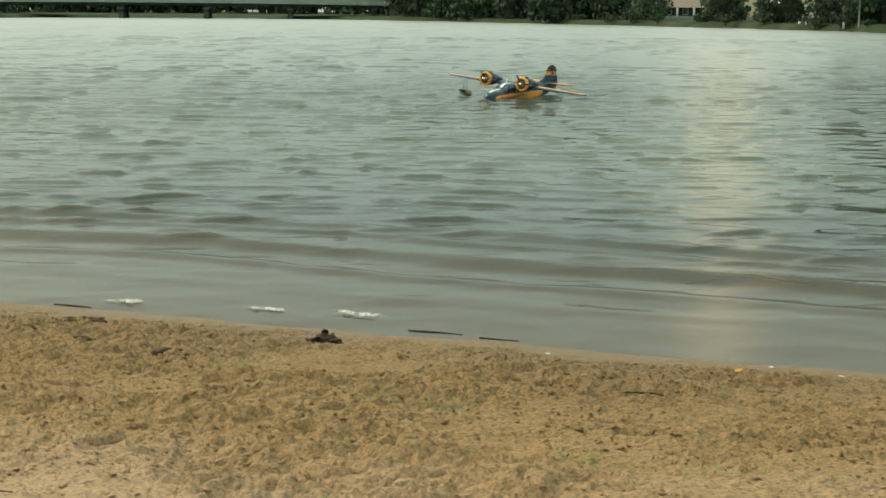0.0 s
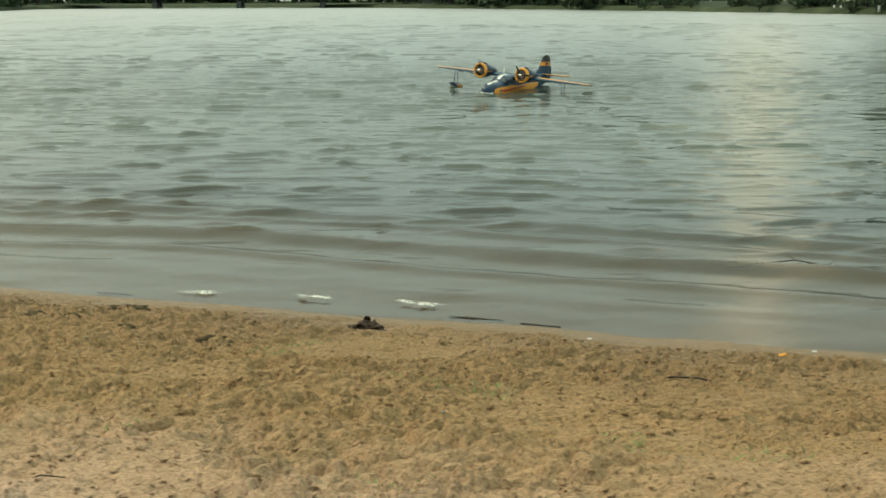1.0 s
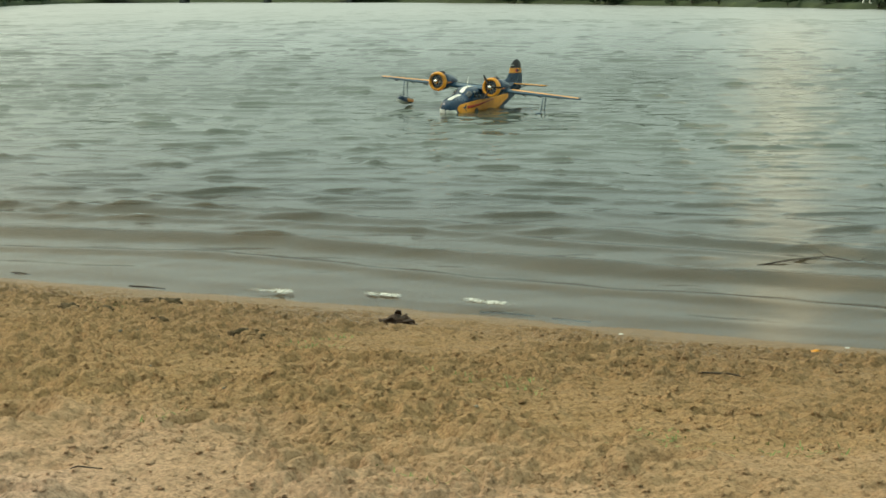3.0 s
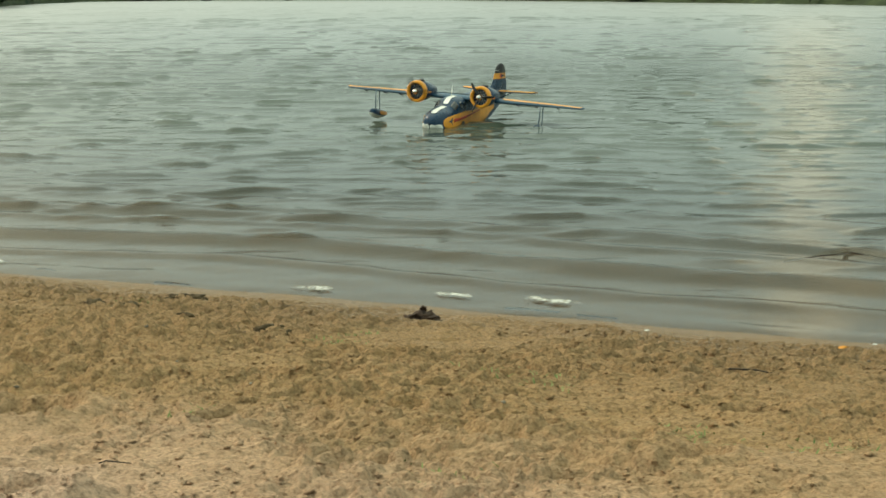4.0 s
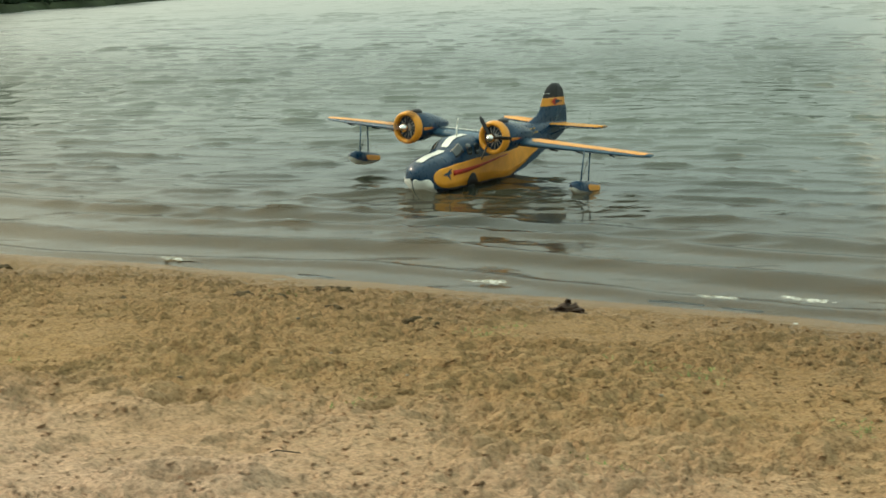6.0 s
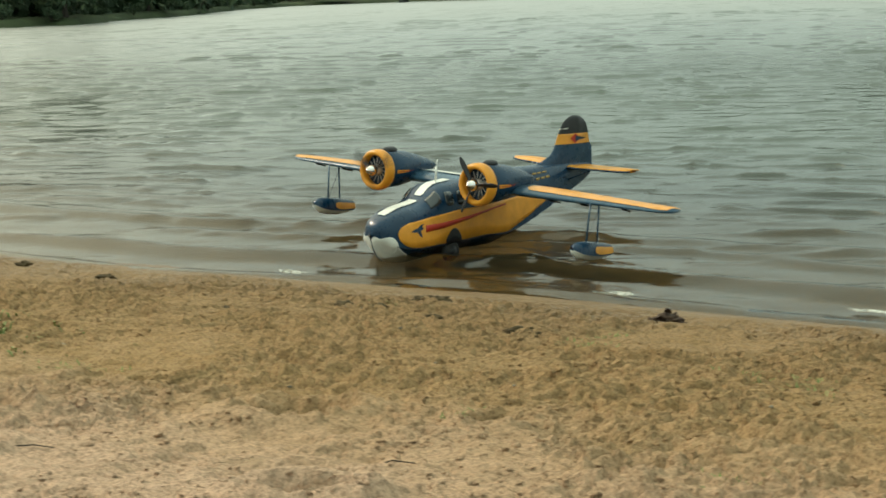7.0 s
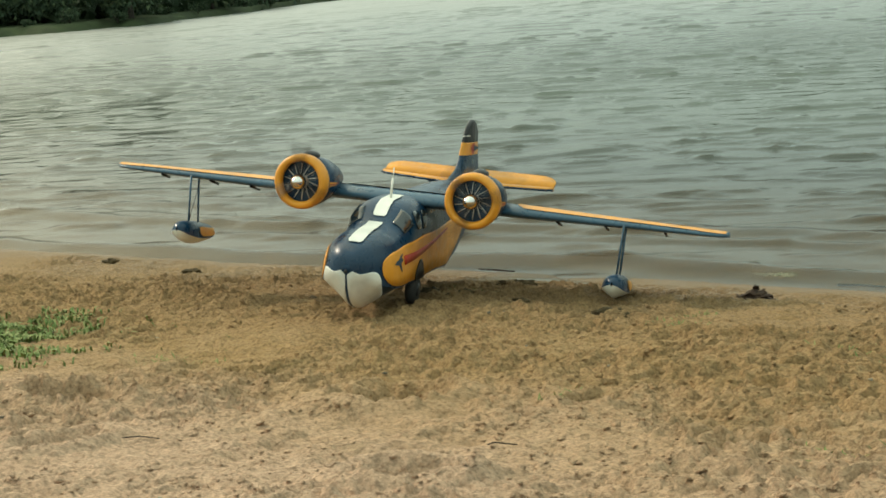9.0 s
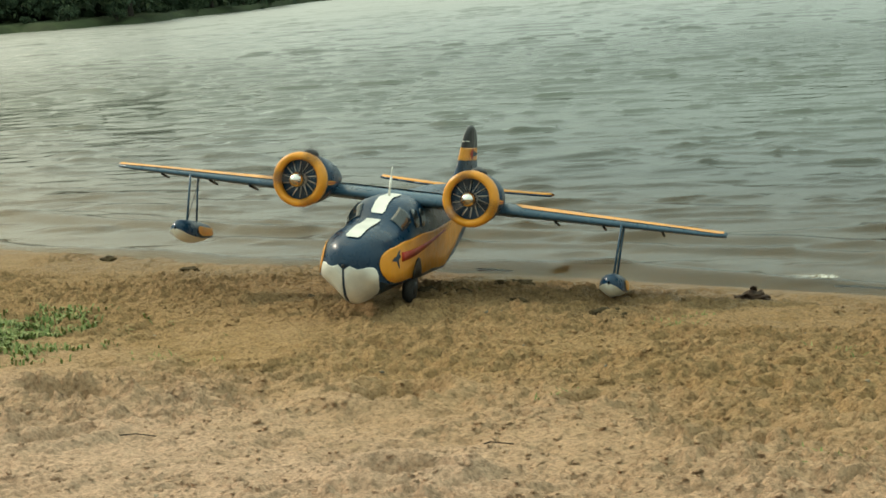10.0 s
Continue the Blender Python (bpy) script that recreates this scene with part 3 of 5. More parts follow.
        bmesh.ops.translate(bm, verts=bm.verts, vec=(-0.150, side * 0.118, -0.364))
        wheel = part("wheel", bm, M_RUBBER, boat, "black rubber wheel half sunk in its well")
        bm = bmesh.new()
        turned(bm, [(-0.023, 0.004), (-0.022, 0.026), (0.022, 0.026), (0.023, 0.004)], 18)
        bmesh.ops.rotate(bm, verts=bm.verts, cent=(0, 0, 0), matrix=Matrix.Rotation(math.pi / 2, 3, "Z"))
        bmesh.ops.translate(bm, verts=bm.verts, vec=(-0.150, side * 0.118, -0.364))
        part("hub", bm, M_BLACK, wheel)
        # windscreen pane, side windows
        wind = [-0.002 - 0.0068 * k for k in range(10)]
        skin_patch("windscreen_pane", M_GLASS, boat, wind, lambda x: 0.20, lambda x: 0.50 + 0.12 * (-0.002 - x) / 0.068, side, 5, 0.0035, "dark windscreen pane")
        for x0, x1 in ((-0.092, -0.148), (-0.178, -0.226)):
            n = 7
            skin_patch("side_window", M_GLASS, boat, [x0 + (x1 - x0) * k / n for k in range(n + 1)], lambda x, a=x0, b=x1: hull_u(x, -0.066 - 0.010 * (2 * (x - a) / (b - a) - 1) ** 4), lambda x, a=x0, b=x1: hull_u(x, -0.132 + 0.012 * (2 * (x - a) / (b - a) - 1) ** 4), side, 4, 0.0035)
    # white stripe down the nose deck and over the cabin roof
    for nm, xs4 in (("nose_stripe", [0.240 - 0.0142 * k for k in range(17)]), ("roof_stripe", [-0.018 - 0.0125 * k for k in range(18)])):
        bm = bmesh.new()
        rows = []
        for i, x in enumerate(xs4):
            e = min(1.0, (i + 0.7) / 1.2) ** 0.5
            hw = (0.027 if nm == "nose_stripe" else 0.026) * e / hull_at(x)[0]
            rows.append([hull_point(x, 2 / math.pi * math.asin((abs(k) / 3 * hw) ** (1 / hull_square(x)[0])), 1 if k > 0 else -1, 0.0045) for k in range(-3, 4)])
        sheet(bm, rows)
        bmesh.ops.recalc_face_normals(bm, faces=bm.faces)
        ob = part(nm, bm, M_WHITE, boat, "white stripe along the top")
    # mooring eye on the bow
    bm = bmesh.new()
    turned(bm, [(0.305, 0.004), (0.312, 0.007), (0.319, 0.004)], 10)
    bmesh.ops.translate(bm, verts=bm.verts, vec=(0, 0, -0.262))
    part("mooring_eye", bm, M_BLACK, boat)

    # wing: centre section and two outer panels with yellow upper skins
    bm = bmesh.new()
    airfoil(bm, [(y, -0.235, 0.36, -0.045, 0.058) for y in (-0.335, -0.12, 0.12, 0.335)])
    centre = part("wing_centre", bm, M_STEEL, boat, "blue-grey wing centre section with a pale top")
    bm = bmesh.new()
    for y0, y1 in ((-0.27, 0.27),):
        rows = []
        for p in (0.30, 0.45, 0.6, 0.8, 0.97):
            rows.append([Vector((wing_top(0.335, p).x, y0 + (y1 - y0) * k / 6, wing_top(0.335, p).z + 0.006)) for k in range(7)])
        sheet(bm, rows)
    bmesh.ops.recalc_face_normals(bm, faces=bm.faces)
    part("centre_top", bm, M_WHITE, centre)
    for side in (1, -1):
        bm = bmesh.new()
        ys_ = [0.335, 0.5, 0.7, 0.9, 1.08, 1.16, 1.19, 1.215, 1.235, 1.248]
        airfoil(bm, [(side * y, *wing_geom(y)[:2], *wing_geom(y)[2:]) for y in ys_])
        outer = part("outer_wing", bm, M_STEEL, boat, "outer wing with a blue-grey leading edge")
        bm = bmesh.new()
        rows = []
        for y in [0.44, 0.46, 0.49, 0.55, 0.7, 0.9, 1.05, 1.12, 1.17, 1.21, 1.238]:
            e = math.sqrt(max(0.0, 1 - min(1.0, max(0.0, (0.50 - y) / 0.065)) ** 2))
            p0 = 0.62 - (0.62 - 0.09) * e
            if y > 1.1:
                p0 = 0.09 - 0.05 * (y - 1.1) / 0.14
            rows.append([wing_top(side * y, p0 + (0.985 - p0) * k / 6, 0.0028) for k in range(7)])
        sheet(bm, rows)
        bmesh.ops.recalc_face_normals(bm, faces=bm.faces)
        part("upper_skin", bm, M_YELLOW, outer, "golden yellow upper wing skin")
        # aileron gap and hinges
        for y in (0.62, 0.80, 1.02):
            bm = bmesh.new()
            x, c, z, th = wing_geom(y)
            rod(bm, (x - c * 0.05, side * y, z - th * 0.3), (x - c * 0.35, side * y, z - th * 0.4 - 0.014), 0.005, 6)
            part("hinge", bm, M_BLACK, outer)
        # nacelle, cowling, engine, spinner and propeller
        nac = new("engine_nacelle")
        nac.parent = boat
        nac.location = (0, side * 0.335, 0)
        bm = bmesh.new()
        turned(bm, [(-0.092, 0.080), (-0.094, 0.096), (-0.20, 0.095), (-0.28, 0.084), (-0.36, 0.066), (-0.44, 0.042), (-0.51, 0.016), (-0.53, 0.003)])
        part("nacelle_body", bm, M_BLUE, nac)
        bm = bmesh.new()
        turned(bm, [(-0.10, 0.080), (-0.075, 0.075), (-0.057, 0.076), (-0.048, 0.084), (-0.050, 0.095), (-0.062, 0.103), (-0.082, 0.1055), (-0.101, 0.104), (-0.104, 0.098), (-0.10, 0.080)], 40, cap=False)
        cowl = part("cowling", bm, M_YELLOW, nac, "yellow rounded cowling ring")
        bm = bmesh.new()
        turned(bm, [(-0.122, 0.0), (-0.121, 0.078), (-0.124, 0.079)], 28, cap=False)
        part("firewall", bm, M_BLACK, nac)
        bm = bmesh.new()
        turned(bm, [(-0.118, 0.026), (-0.075, 0.024), (-0.066, 0.018), (-0.062, 0.004)], 18)
        part("crankcase", bm, M_CYL, nac)
        for k in range(14):
            a = 6.28318 * k / 14 + 0.2
            bm = bmesh.new()
            c_, s_ = math.cos(a), math.sin(a)
            for j in range(6):
                r0 = 0.028 + 0.0072 * j
                rod(bm, (-0.098, c_ * r0, s_ * r0), (-0.098, c_ * (r0 + 0.0042), s_ * (r0 + 0.0042)), 0.0062 if j < 5 else 0.0050, 8)
            rod(bm, (-0.083, c_ * 0.022 - s_ * 0.008, s_ * 0.022 + c_ * 0.008), (-0.083, c_ * 0.070 - s_ * 0.006, s_ * 0.070 + c_ * 0.006), 0.0022, 5)
            part("cylinder", bm, M_CYL, nac)
        # side flash and top scoop
        for sd in (1, -1):
            bm = bmesh.new()
            rows = []
            for x in [-0.128 - 0.024 * k for k in range(9)]:
                r = 0.0965 if x > -0.2 else 0.0965 - (x + 0.2) / -0.24 * 0.048
                h = 0.10 * (1 - (-0.128 - x) / 0.21)
                rows.append([Vector((x, sd * r * math.cos(b), r * math.sin(b))) for b in (-0.05 - h, -0.05, -0.05 + h)])
            sheet(bm, rows)
            bmesh.ops.recalc_face_normals(bm, faces=bm.faces)
            part("side_flash", bm, M_YELLOW, nac)
            bm = bmesh.new()
            rows = []
            for x in [-0.128 - 0.024 * k for k in range(9)]:
                r = 0.0985 if x > -0.2 else 0.0985 - (x + 0.2) / -0.24 * 0.048
                rows.append([Vector((x, sd * r * math.cos(b), r * math.sin(b))) for b in (-0.07, -0.03)])
            sheet(bm, rows)
            bmesh.ops.recalc_face_normals(bm, faces=bm.faces)
            part("side_pinstripe", bm, M_RED, nac)
        bm = bmesh.new()
        bmesh.ops.create_uvsphere(bm, u_segments=16, v_segments=10, radius=1)
        for v in bm.verts:
            v.co = Vector((-0.165 + v.co.x * 0.052, v.co.y * 0.030, 0.096 + v.co.z * 0.020))
        part("intake_scoop", bm, M_BLACK, nac, "black rounded intake scoop")
        prop = new("propeller")
        prop.parent = boat
        prop.location = (-0.03, side * 0.335, 0)
        bm = bmesh.new()
        turned(bm, [(-0.028, 0.026), (-0.020, 0.030), (0.0, 0.027), (0.016, 0.018), (0.027, 0.007), (0.030, 0.001)], 24)
        part("spinner", bm, M_CHROME, prop, "polished metal spinner")
        for k in range(3):
            bm = bmesh.new()
            rows = []
            a = 6.28318 * k / 3
            for r, ch, tw in ((0.015, 0.018, 0.9), (0.05, 0.022, 0.75), (0.09, 0.027, 0.55), (0.125, 0.025, 0.42), (0.147, 0.016, 0.36), (0.154, 0.005, 0.34)):
                ring = []
                for q in range(8):
                    b = 6.28318 * q / 8
                    cx, cz = math.cos(b) * ch / 2, math.sin(b) * 0.0028
                    px, pt = cx * math.sin(tw) + cz * math.cos(tw), cx * math.cos(tw) - cz * math.sin(tw)
                    ring.append(Vector((-0.012 + px, math.cos(a) * r - math.sin(a) * pt, math.sin(a) * r + math.cos(a) * pt)))
                rows.append(ring + [ring[0]])
            sheet(bm, rows)
            bmesh.ops.remove_doubles(bm, verts=bm.verts, dist=1e-5)
            bmesh.ops.recalc_face_normals(bm, faces=bm.faces)
            part("blade", bm, M_BLACK, prop)
        boat["left_prop" if side > 0 else "right_prop"] = prop.name
        # wing float on two struts
        fl = new("wing_float")
        fl.parent = boat
        fl.location = (-0.30, side * 0.865, -0.270)
        fl.rotation_euler = (0, radians(-7), 0)
        FS = ((0.150, 0.004, 0.010, 0.000, -0.006), (0.140, 0.024, 0.026, -0.006, -0.024), (0.110, 0.040, 0.037, -0.016, -0.042), (0.05, 0.047, 0.042, -0.022, -0.050), (-0.03, 0.046, 0.042, -0.022, -0.048), (-0.10, 0.041, 0.039, -0.016, -0.036), (-0.135, 0.036, 0.035, -0.010, -0.024))
        bm, bm2, bm3 = bmesh.new(), bmesh.new(), bmesh.new()
        rows, low, pan = [], [], []
        for x, w, tp, ch, ke in FS:
            arc = [Vector((x, w * math.cos(b), ch + (tp - ch) * math.sin(b) ** 0.8)) for b in [math.pi * k / 10 for k in range(11)]]
            rows.append(arc)
            low.append([Vector((x, w, ch)), Vector((x, w * 0.5, (ch + ke) / 2 - 0.002)), Vector((x, 0, ke)), Vector((x, -w * 0.5, (ch + ke) / 2 - 0.002)), Vector((x, -w, ch))])
        sheet(bm, rows)
        bm.faces.new([bm.verts.new(p) for p in rows[-1]])
        bmesh.ops.recalc_face_normals(bm, faces=bm.faces)
        part("float_top", bm, M_BLUE, fl)
        sheet(bm2, low)
        bm2.faces.new([bm2.verts.new(p) for p in low[-1]])
        bmesh.ops.recalc_face_normals(bm2, faces=bm2.faces)
        part("float_bottom", bm2, M_WHITE, fl, "cream float bottom")
        for sd in (1, -1):
            bm3 = bmesh.new()
            rows = []
            for x in (0.030, 0.022, 0.0, -0.03, -0.07, -0.10, -0.133):
                for s0, s1 in zip(FS, FS[1:]):
                    if s0[0] >= x >= s1[0]:
                        t = (s0[0] - x) / (s0[0] - s1[0])
                        w, tp, ch = [s0[k] + (s1[k] - s0[k]) * t + 0.003 for k in (1, 2, 3)]
                e = math.sqrt(max(0.0, 1 - max(0.0, (x - 0.0) / 0.031) ** 2))
                rows.append([Vector((x, sd * w * math.cos(b), ch + (tp - ch) * math.sin(b) ** 0.8)) for b in [0.35 + (k - 2) * 0.15 * e for k in range(5)]])
            sheet(bm3, rows)
            bmesh.ops.recalc_face_normals(bm3, faces=bm3.faces)
            part("float_panel", bm3, M_YELLOW, fl, "yellow float side panel")
        for dx in (0.045, -0.045):
            bm = bmesh.new()
            x, c, z, th = wing_geom(0.865)
            rod(bm, (-0.300 + dx, side * 0.865, -0.235), (-0.300 + dx * 0.8, side * 0.872, z + 0.004), 0.0042, 8)
            part("strut", bm, M_STEEL, boat)
        bm = bmesh.new()
        rod(bm, (-0.255, side * 0.865, -0.23), (-0.345, side * 0.868, -0.06), 0.0015, 5)
        part("bracing_wire", bm, M_BLACK, boat)

    # tail: fin and rudder with bands, tailplane, elevators
    def fin_outline(z):
        """Leading and trailing edge of the fin at the height z."""
        t = (z + 0.01) / 0.272
        head = max(0.0, (t - 0.72) / 0.28)
        cut = 1 - math.sqrt(max(0.0, 1 - min(1.0, head) ** 2 * 0.98))
        le = -1.085 - 0.125 * t - 0.085 * cut
        te = -1.475 + 0.02 * t + 0.05 * t * t + 0.085 * cut
        te -= 0.020 * (1 - smooth_x(0.38, 0.44, t))
        if t < 0.3:
            le += 0.17 * (1 - t / 0.3) ** 2
        return le, te

    def fin_slab(name, mat, z0, z1, parent, grow=0.0, label=""):
        bm = bmesh.new()
        n = 8
        rows = []
        for k in range(n + 1):
            z = z0 + (z1 - z0) * k / n
            le, te = fin_outline(z)
            c, th = le - te, 0.021 - 0.012 * (z / 0.27) + grow
            ring = [Vector((le - c * p + (grow if p == 0 else 0), s_ * th * q, z)) for p, q, s_ in ((0, 0.0, 1), (0.04, 0.5, 1), (0.2, 1, 1), (0.6, 0.75, 1), (1.0, 0.08, 1), (1.0, 0.08, -1), (0.6, 0.75, -1), (0.2, 1, -1), (0.04, 0.5, -1))]
            rows.append(ring + [ring[0]])
        sheet(bm, rows)
        bm.faces.new([bm.verts.new(p) for p in rows[-1][:-1]])
        bmesh.ops.remove_doubles(bm, verts=bm.verts, dist=1e-6)
        bmesh.ops.recalc_face_normals(bm, faces=bm.faces)
        return part(name, bm, mat, parent, label)
    fin = fin_slab("fin", M_BLUE, -0.03, 0.262, boat, 0, "navy blue fin and rudder")
    fin_slab("fin_tip", M_BLACK, 0.1625, 0.2625, fin, 0.0018)
    fin_slab("fin_band", M_YELLOW, 0.106, 0.162, fin, 0.0018, "golden yellow band")
    for side in (1, -1):
        bm = bmesh.new()
        for pts in ([(-1.255, 0.136), (-1.30, 0.164), (-1.345, 0.136), (-1.30, 0.108)],):
            bm.faces.new([bm.verts.new((x, side * 0.0185, z)) for x, z in (pts if side > 0 else pts[::-1])])
        part("red_diamond", bm, M_RED, fin)
        bm = bmesh.new()
        pts = [(-1.30, 0.151), (-1.40, 0.136), (-1.30, 0.121)]
        bm.faces.new([bm.verts.new((x, side * 0.0205, z)) for x, z in (pts if side > 0 else pts[::-1])])
        part("dark_arrow", bm, M_BLUE, fin)
        bm = bmesh.new()
        rows = []
        for x in [-0.84 - 0.024 * k for k in range(8)]:
            rows.append([hull_point(x, u, side, 0.004) for u in (0.34, 0.44, 0.54, 0.64)])
        sheet(bm, rows)
        bmesh.ops.recalc_face_normals(bm, faces=bm.faces)
        tail_panel = part("tail_panel", bm, M_BLUE, boat, "navy blue panel with faded gold marks")
        for row, x0 in ((0.42, -0.85), (0.56, -0.87)):
            for k in range(3):
                skin_patch("writing_bar", M_GOLD, tail_panel, [x0 - 0.048 * k - d for d in (0, 0.018, 0.036)], lambda x, r=row: r - 0.025, lambda x, r=row: r + 0.025, side, 1, 0.007)
    bm = bmesh.new()
    # thin white streak on the fin's leading edge
    le = fin_outline(0.190)[0]
    rod(bm, (le + 0.004, 0.0, 0.190), (le - 0.05, 0.0165, 0.192), 0.0025, 6)
    part("fin_mark", bm, M_WHITE, fin)

    def tail_geom(y):
        t = abs(y) / 0.40
        tip = max(0.0, (t - 0.82) / 0.18)
        cut = 1 - math.sqrt(max(0.0, 1 - tip * tip * 0.97))
        return -1.20 - 0.05 * t - 0.06 * cut, -1.445 + 0.015 * t + 0.07 * cut, -0.020 + 0.010 * t
    for side in (1, -1):
        bm = bmesh.new()
        rows = []
        for y in (0.0, 0.1, 0.2, 0.3, 0.34, 0.37, 0.39, 0.399):
            le, te, z = tail_geom(y)
            hx = min(-1.315, le - 0.01)
            ring = [Vector((le, side * y, z)), Vector((le - 0.01, side * y, z + 0.006)), Vector(((le + hx) / 2, side * y, z + 0.010)), Vector((hx, side * y, z + 0.007)), Vector((hx, side * y, z - 0.007)), Vector(((le + hx) / 2, side * y, z - 0.009)), Vector((le - 0.01, side * y, z - 0.005))]
            rows.append(ring + [ring[0]])
        sheet(bm, rows)
        bmesh.ops.remove_doubles(bm, verts=bm.verts, dist=1e-6)
        bmesh.ops.recalc_face_normals(bm, faces=bm.faces)
        tp = part("tailplane", bm, M_YELLOW, boat, "golden yellow tailplane with a dark edge")
        bm = bmesh.new()
        for a, b in ((0.02, 0.12), (0.12, 0.22), (0.22, 0.30), (0.30, 0.34), (0.34, 0.37), (0.37, 0.389), (0.389, 0.398)):
            la, lb = tail_geom(a), tail_geom(b)
            rod(bm, (la[0] + 0.001, side * a, la[2] - 0.003), (lb[0] + 0.001, side * b, lb[2] - 0.003), 0.0055, 6)
        part("dark_edge", bm, M_BLUE, tp)
        el = new("elevator")
        el.parent = boat
        el.location = (-1.320, 0, -0.014)
        bm = bmesh.new()
        rows = []
        for y in (0.015, 0.1, 0.2, 0.3, 0.34, 0.37, 0.39, 0.397):
            le, te, z = tail_geom(y)
            z += 0.014
            te = min(te + 1.320, -0.008)
            ring = [Vector((0.0, side * y, z + 0.007)), Vector((te, side * y, z + 0.002)), Vector((te, side * y, z - 0.002)), Vector((0.0, side * y, z - 0.007))]
            rows.append(ring + [ring[0]])
        sheet(bm, rows)
        bmesh.ops.remove_doubles(bm, verts=bm.verts, dist=1e-6)
        bmesh.ops.recalc_face_normals(bm, faces=bm.faces)
        part("elevator_skin", bm, M_YELLOW, el, "golden yellow elevator")
        boat["left_elevator" if side > 0 else "right_elevator"] = el.name
        bm = bmesh.new()
        rod(bm, (-1.27, side * 0.19, -0.012), (-1.20, side * 0.045, -0.09), 0.005, 6)
        part("tail_strut", bm, M_BLUE, boat)
    # aerial mast behind the cabin roof
    bm = bmesh.new()
    rod(bm, (-0.15, 0, -0.04), (-0.155, 0, 0.045), 0.005, 8)
    rod(bm, (-0.155, 0, 0.04), (-0.16, 0, 0.085), 0.0022, 6)
    part("aerial_mast", bm, M_WHITE, boat)
    return boat


seaplane = flying_boat()
seaplane.scale = (0.949, 0.949, 0.949)

# ---- the far banks ----
SHORE = ((-75, 60), (-50, 70), (-35, 80), (-25, 86), (-20, 92), (-16, 125), (-12, 225), (-8, 250), (-3.8, 248), (0, 230), (4.4, 200), (9, 165), (13.5, 138), (21, 106), (30, 92), (45, 80), (75, 60))


def shore_dist(az):
    for (a, d), (b, e) in zip(SHORE, SHORE[1:]):
        if a <= az <= b:
            return d + (e - d) * (az - a) / (b - a)
    return SHORE[0][1] if az < SHORE[0][0] else SHORE[-1][1]


def far_at(az, back=0.0, z=0.0):
    d = shore_dist(az) + back
    a = radians(az)
    return Vector((math.sin(a) * d, math.cos(a) * d, z))


def bank_height(back):
    return -0.5 + 0.95 * min(1.0, back / 3.0) + 0.35 * min(1.0, back / 40.0) if back > 0 else -0.5


bm = bmesh.new()
rows = []
for i in range(301):
    az = -75 + i * 0.5
    wob = 1.6 * math.sin(az * 1.7) + 1.0 * math.sin(az * 4.1 + 1)
    rows.append([far_at(az, b + wob, bank_height(b) + (0.12 * noise.noise((az * 0.8, b * 0.3, 0)) if b > 0 else 0)) for b in (-4, 0, 1.2, 2.2, 3.4, 5, 9, 16, 30, 60, 120, 400, 1200)])
sheet(bm, rows)
bmesh.ops.recalc_face_normals(bm, faces=bm.faces)
far_bank = part("far_bank", bm, M_BANK)
tagged(far_bank, "low grassy lake bank with dark earth at its foot", "bank", kind="structure")

rt = random.Random(7)


def leaf_cloud(bm, centre, radius, count, size, rnd):
    for _ in range(count):
        while True:
            v = Vector((rnd.uniform(-1, 1), rnd.uniform(-1, 1), rnd.uniform(-1, 1)))
            if 0.15 < v.length < 1:
                break
        p = Vector(centre) + Vector((v.x * radius[0], v.y * radius[1], v.z * radius[2]))
        q = Euler((rnd.uniform(0, 6.3), rnd.uniform(0, 6.3), rnd.uniform(0, 6.3))).to_matrix()
        s = size * rnd.uniform(0.5, 1.3)
        bm.faces.new([bm.verts.new(p + q @ Vector(c)) for c in ((-s, 0, 0), (-s * 0.1, -s * 0.5, s * 0.15), (s, 0, 0), (-s * 0.1, s * 0.5, s * 0.15))])


def limb(bm, a, b, r0, r1, n=7):
    a, b = Vector(a), Vector(b)
    q = (b - a).to_track_quat("Z", "Y")
    ra, rb = [[bm.verts.new(p + q @ Vector((r * math.cos(6.2832 * k / n), r * math.sin(6.2832 * k / n), 0))) for k in range(n)] for p, r in ((a, r0), (b, r1))]
    for k in range(n):
        bm.faces.new((ra[k], ra[(k + 1) % n], rb[(k + 1) % n], rb[k]))


def tree(seed, height, spread, low):
    rnd = random.Random(seed)
    t = new("tree")
    bm = bmesh.new()
    p, r = Vector((0, 0, -0.3)), height * 0.026
    tips = []
    for k in range(5):
        q = p + Vector((rnd.uniform(-0.25, 0.25), rnd.uniform(-0.25, 0.25), height * 0.16))
        limb(bm, p, q, r, r * 0.82)
        if k > 0:
            for _ in range(3):
                a = rnd.uniform(0, 6.28)
                e = q + Vector((math.cos(a), math.sin(a), rnd.uniform(0.1, 0.8))) * spread * rnd.uniform(0.4, 0.8)
                limb(bm, q, e, r * 0.45, r * 0.12, 5)
                tips.append(e)
        p, r = q, r * 0.8
    tips.append(p + Vector((0, 0, height * 0.12)))
    part("trunk", bm, M_BARK, t)
    bm = bmesh.new()
    for e in tips:
        leaf_cloud(bm, e, (spread * 0.36, spread * 0.36, height * 0.10), 120, 0.36, rnd)
    for _ in range(14):
        a = rnd.uniform(0, 6.28)
        leaf_cloud(bm, (math.cos(a) * spread * 0.6, math.sin(a) * spread * 0.6, height * (low + rnd.uniform(0, 0.2))), (spread * 0.42, spread * 0.42, height * 0.12), 90, 0.34, rnd)
    part("crown", bm, M_LEAF, t)
    return t


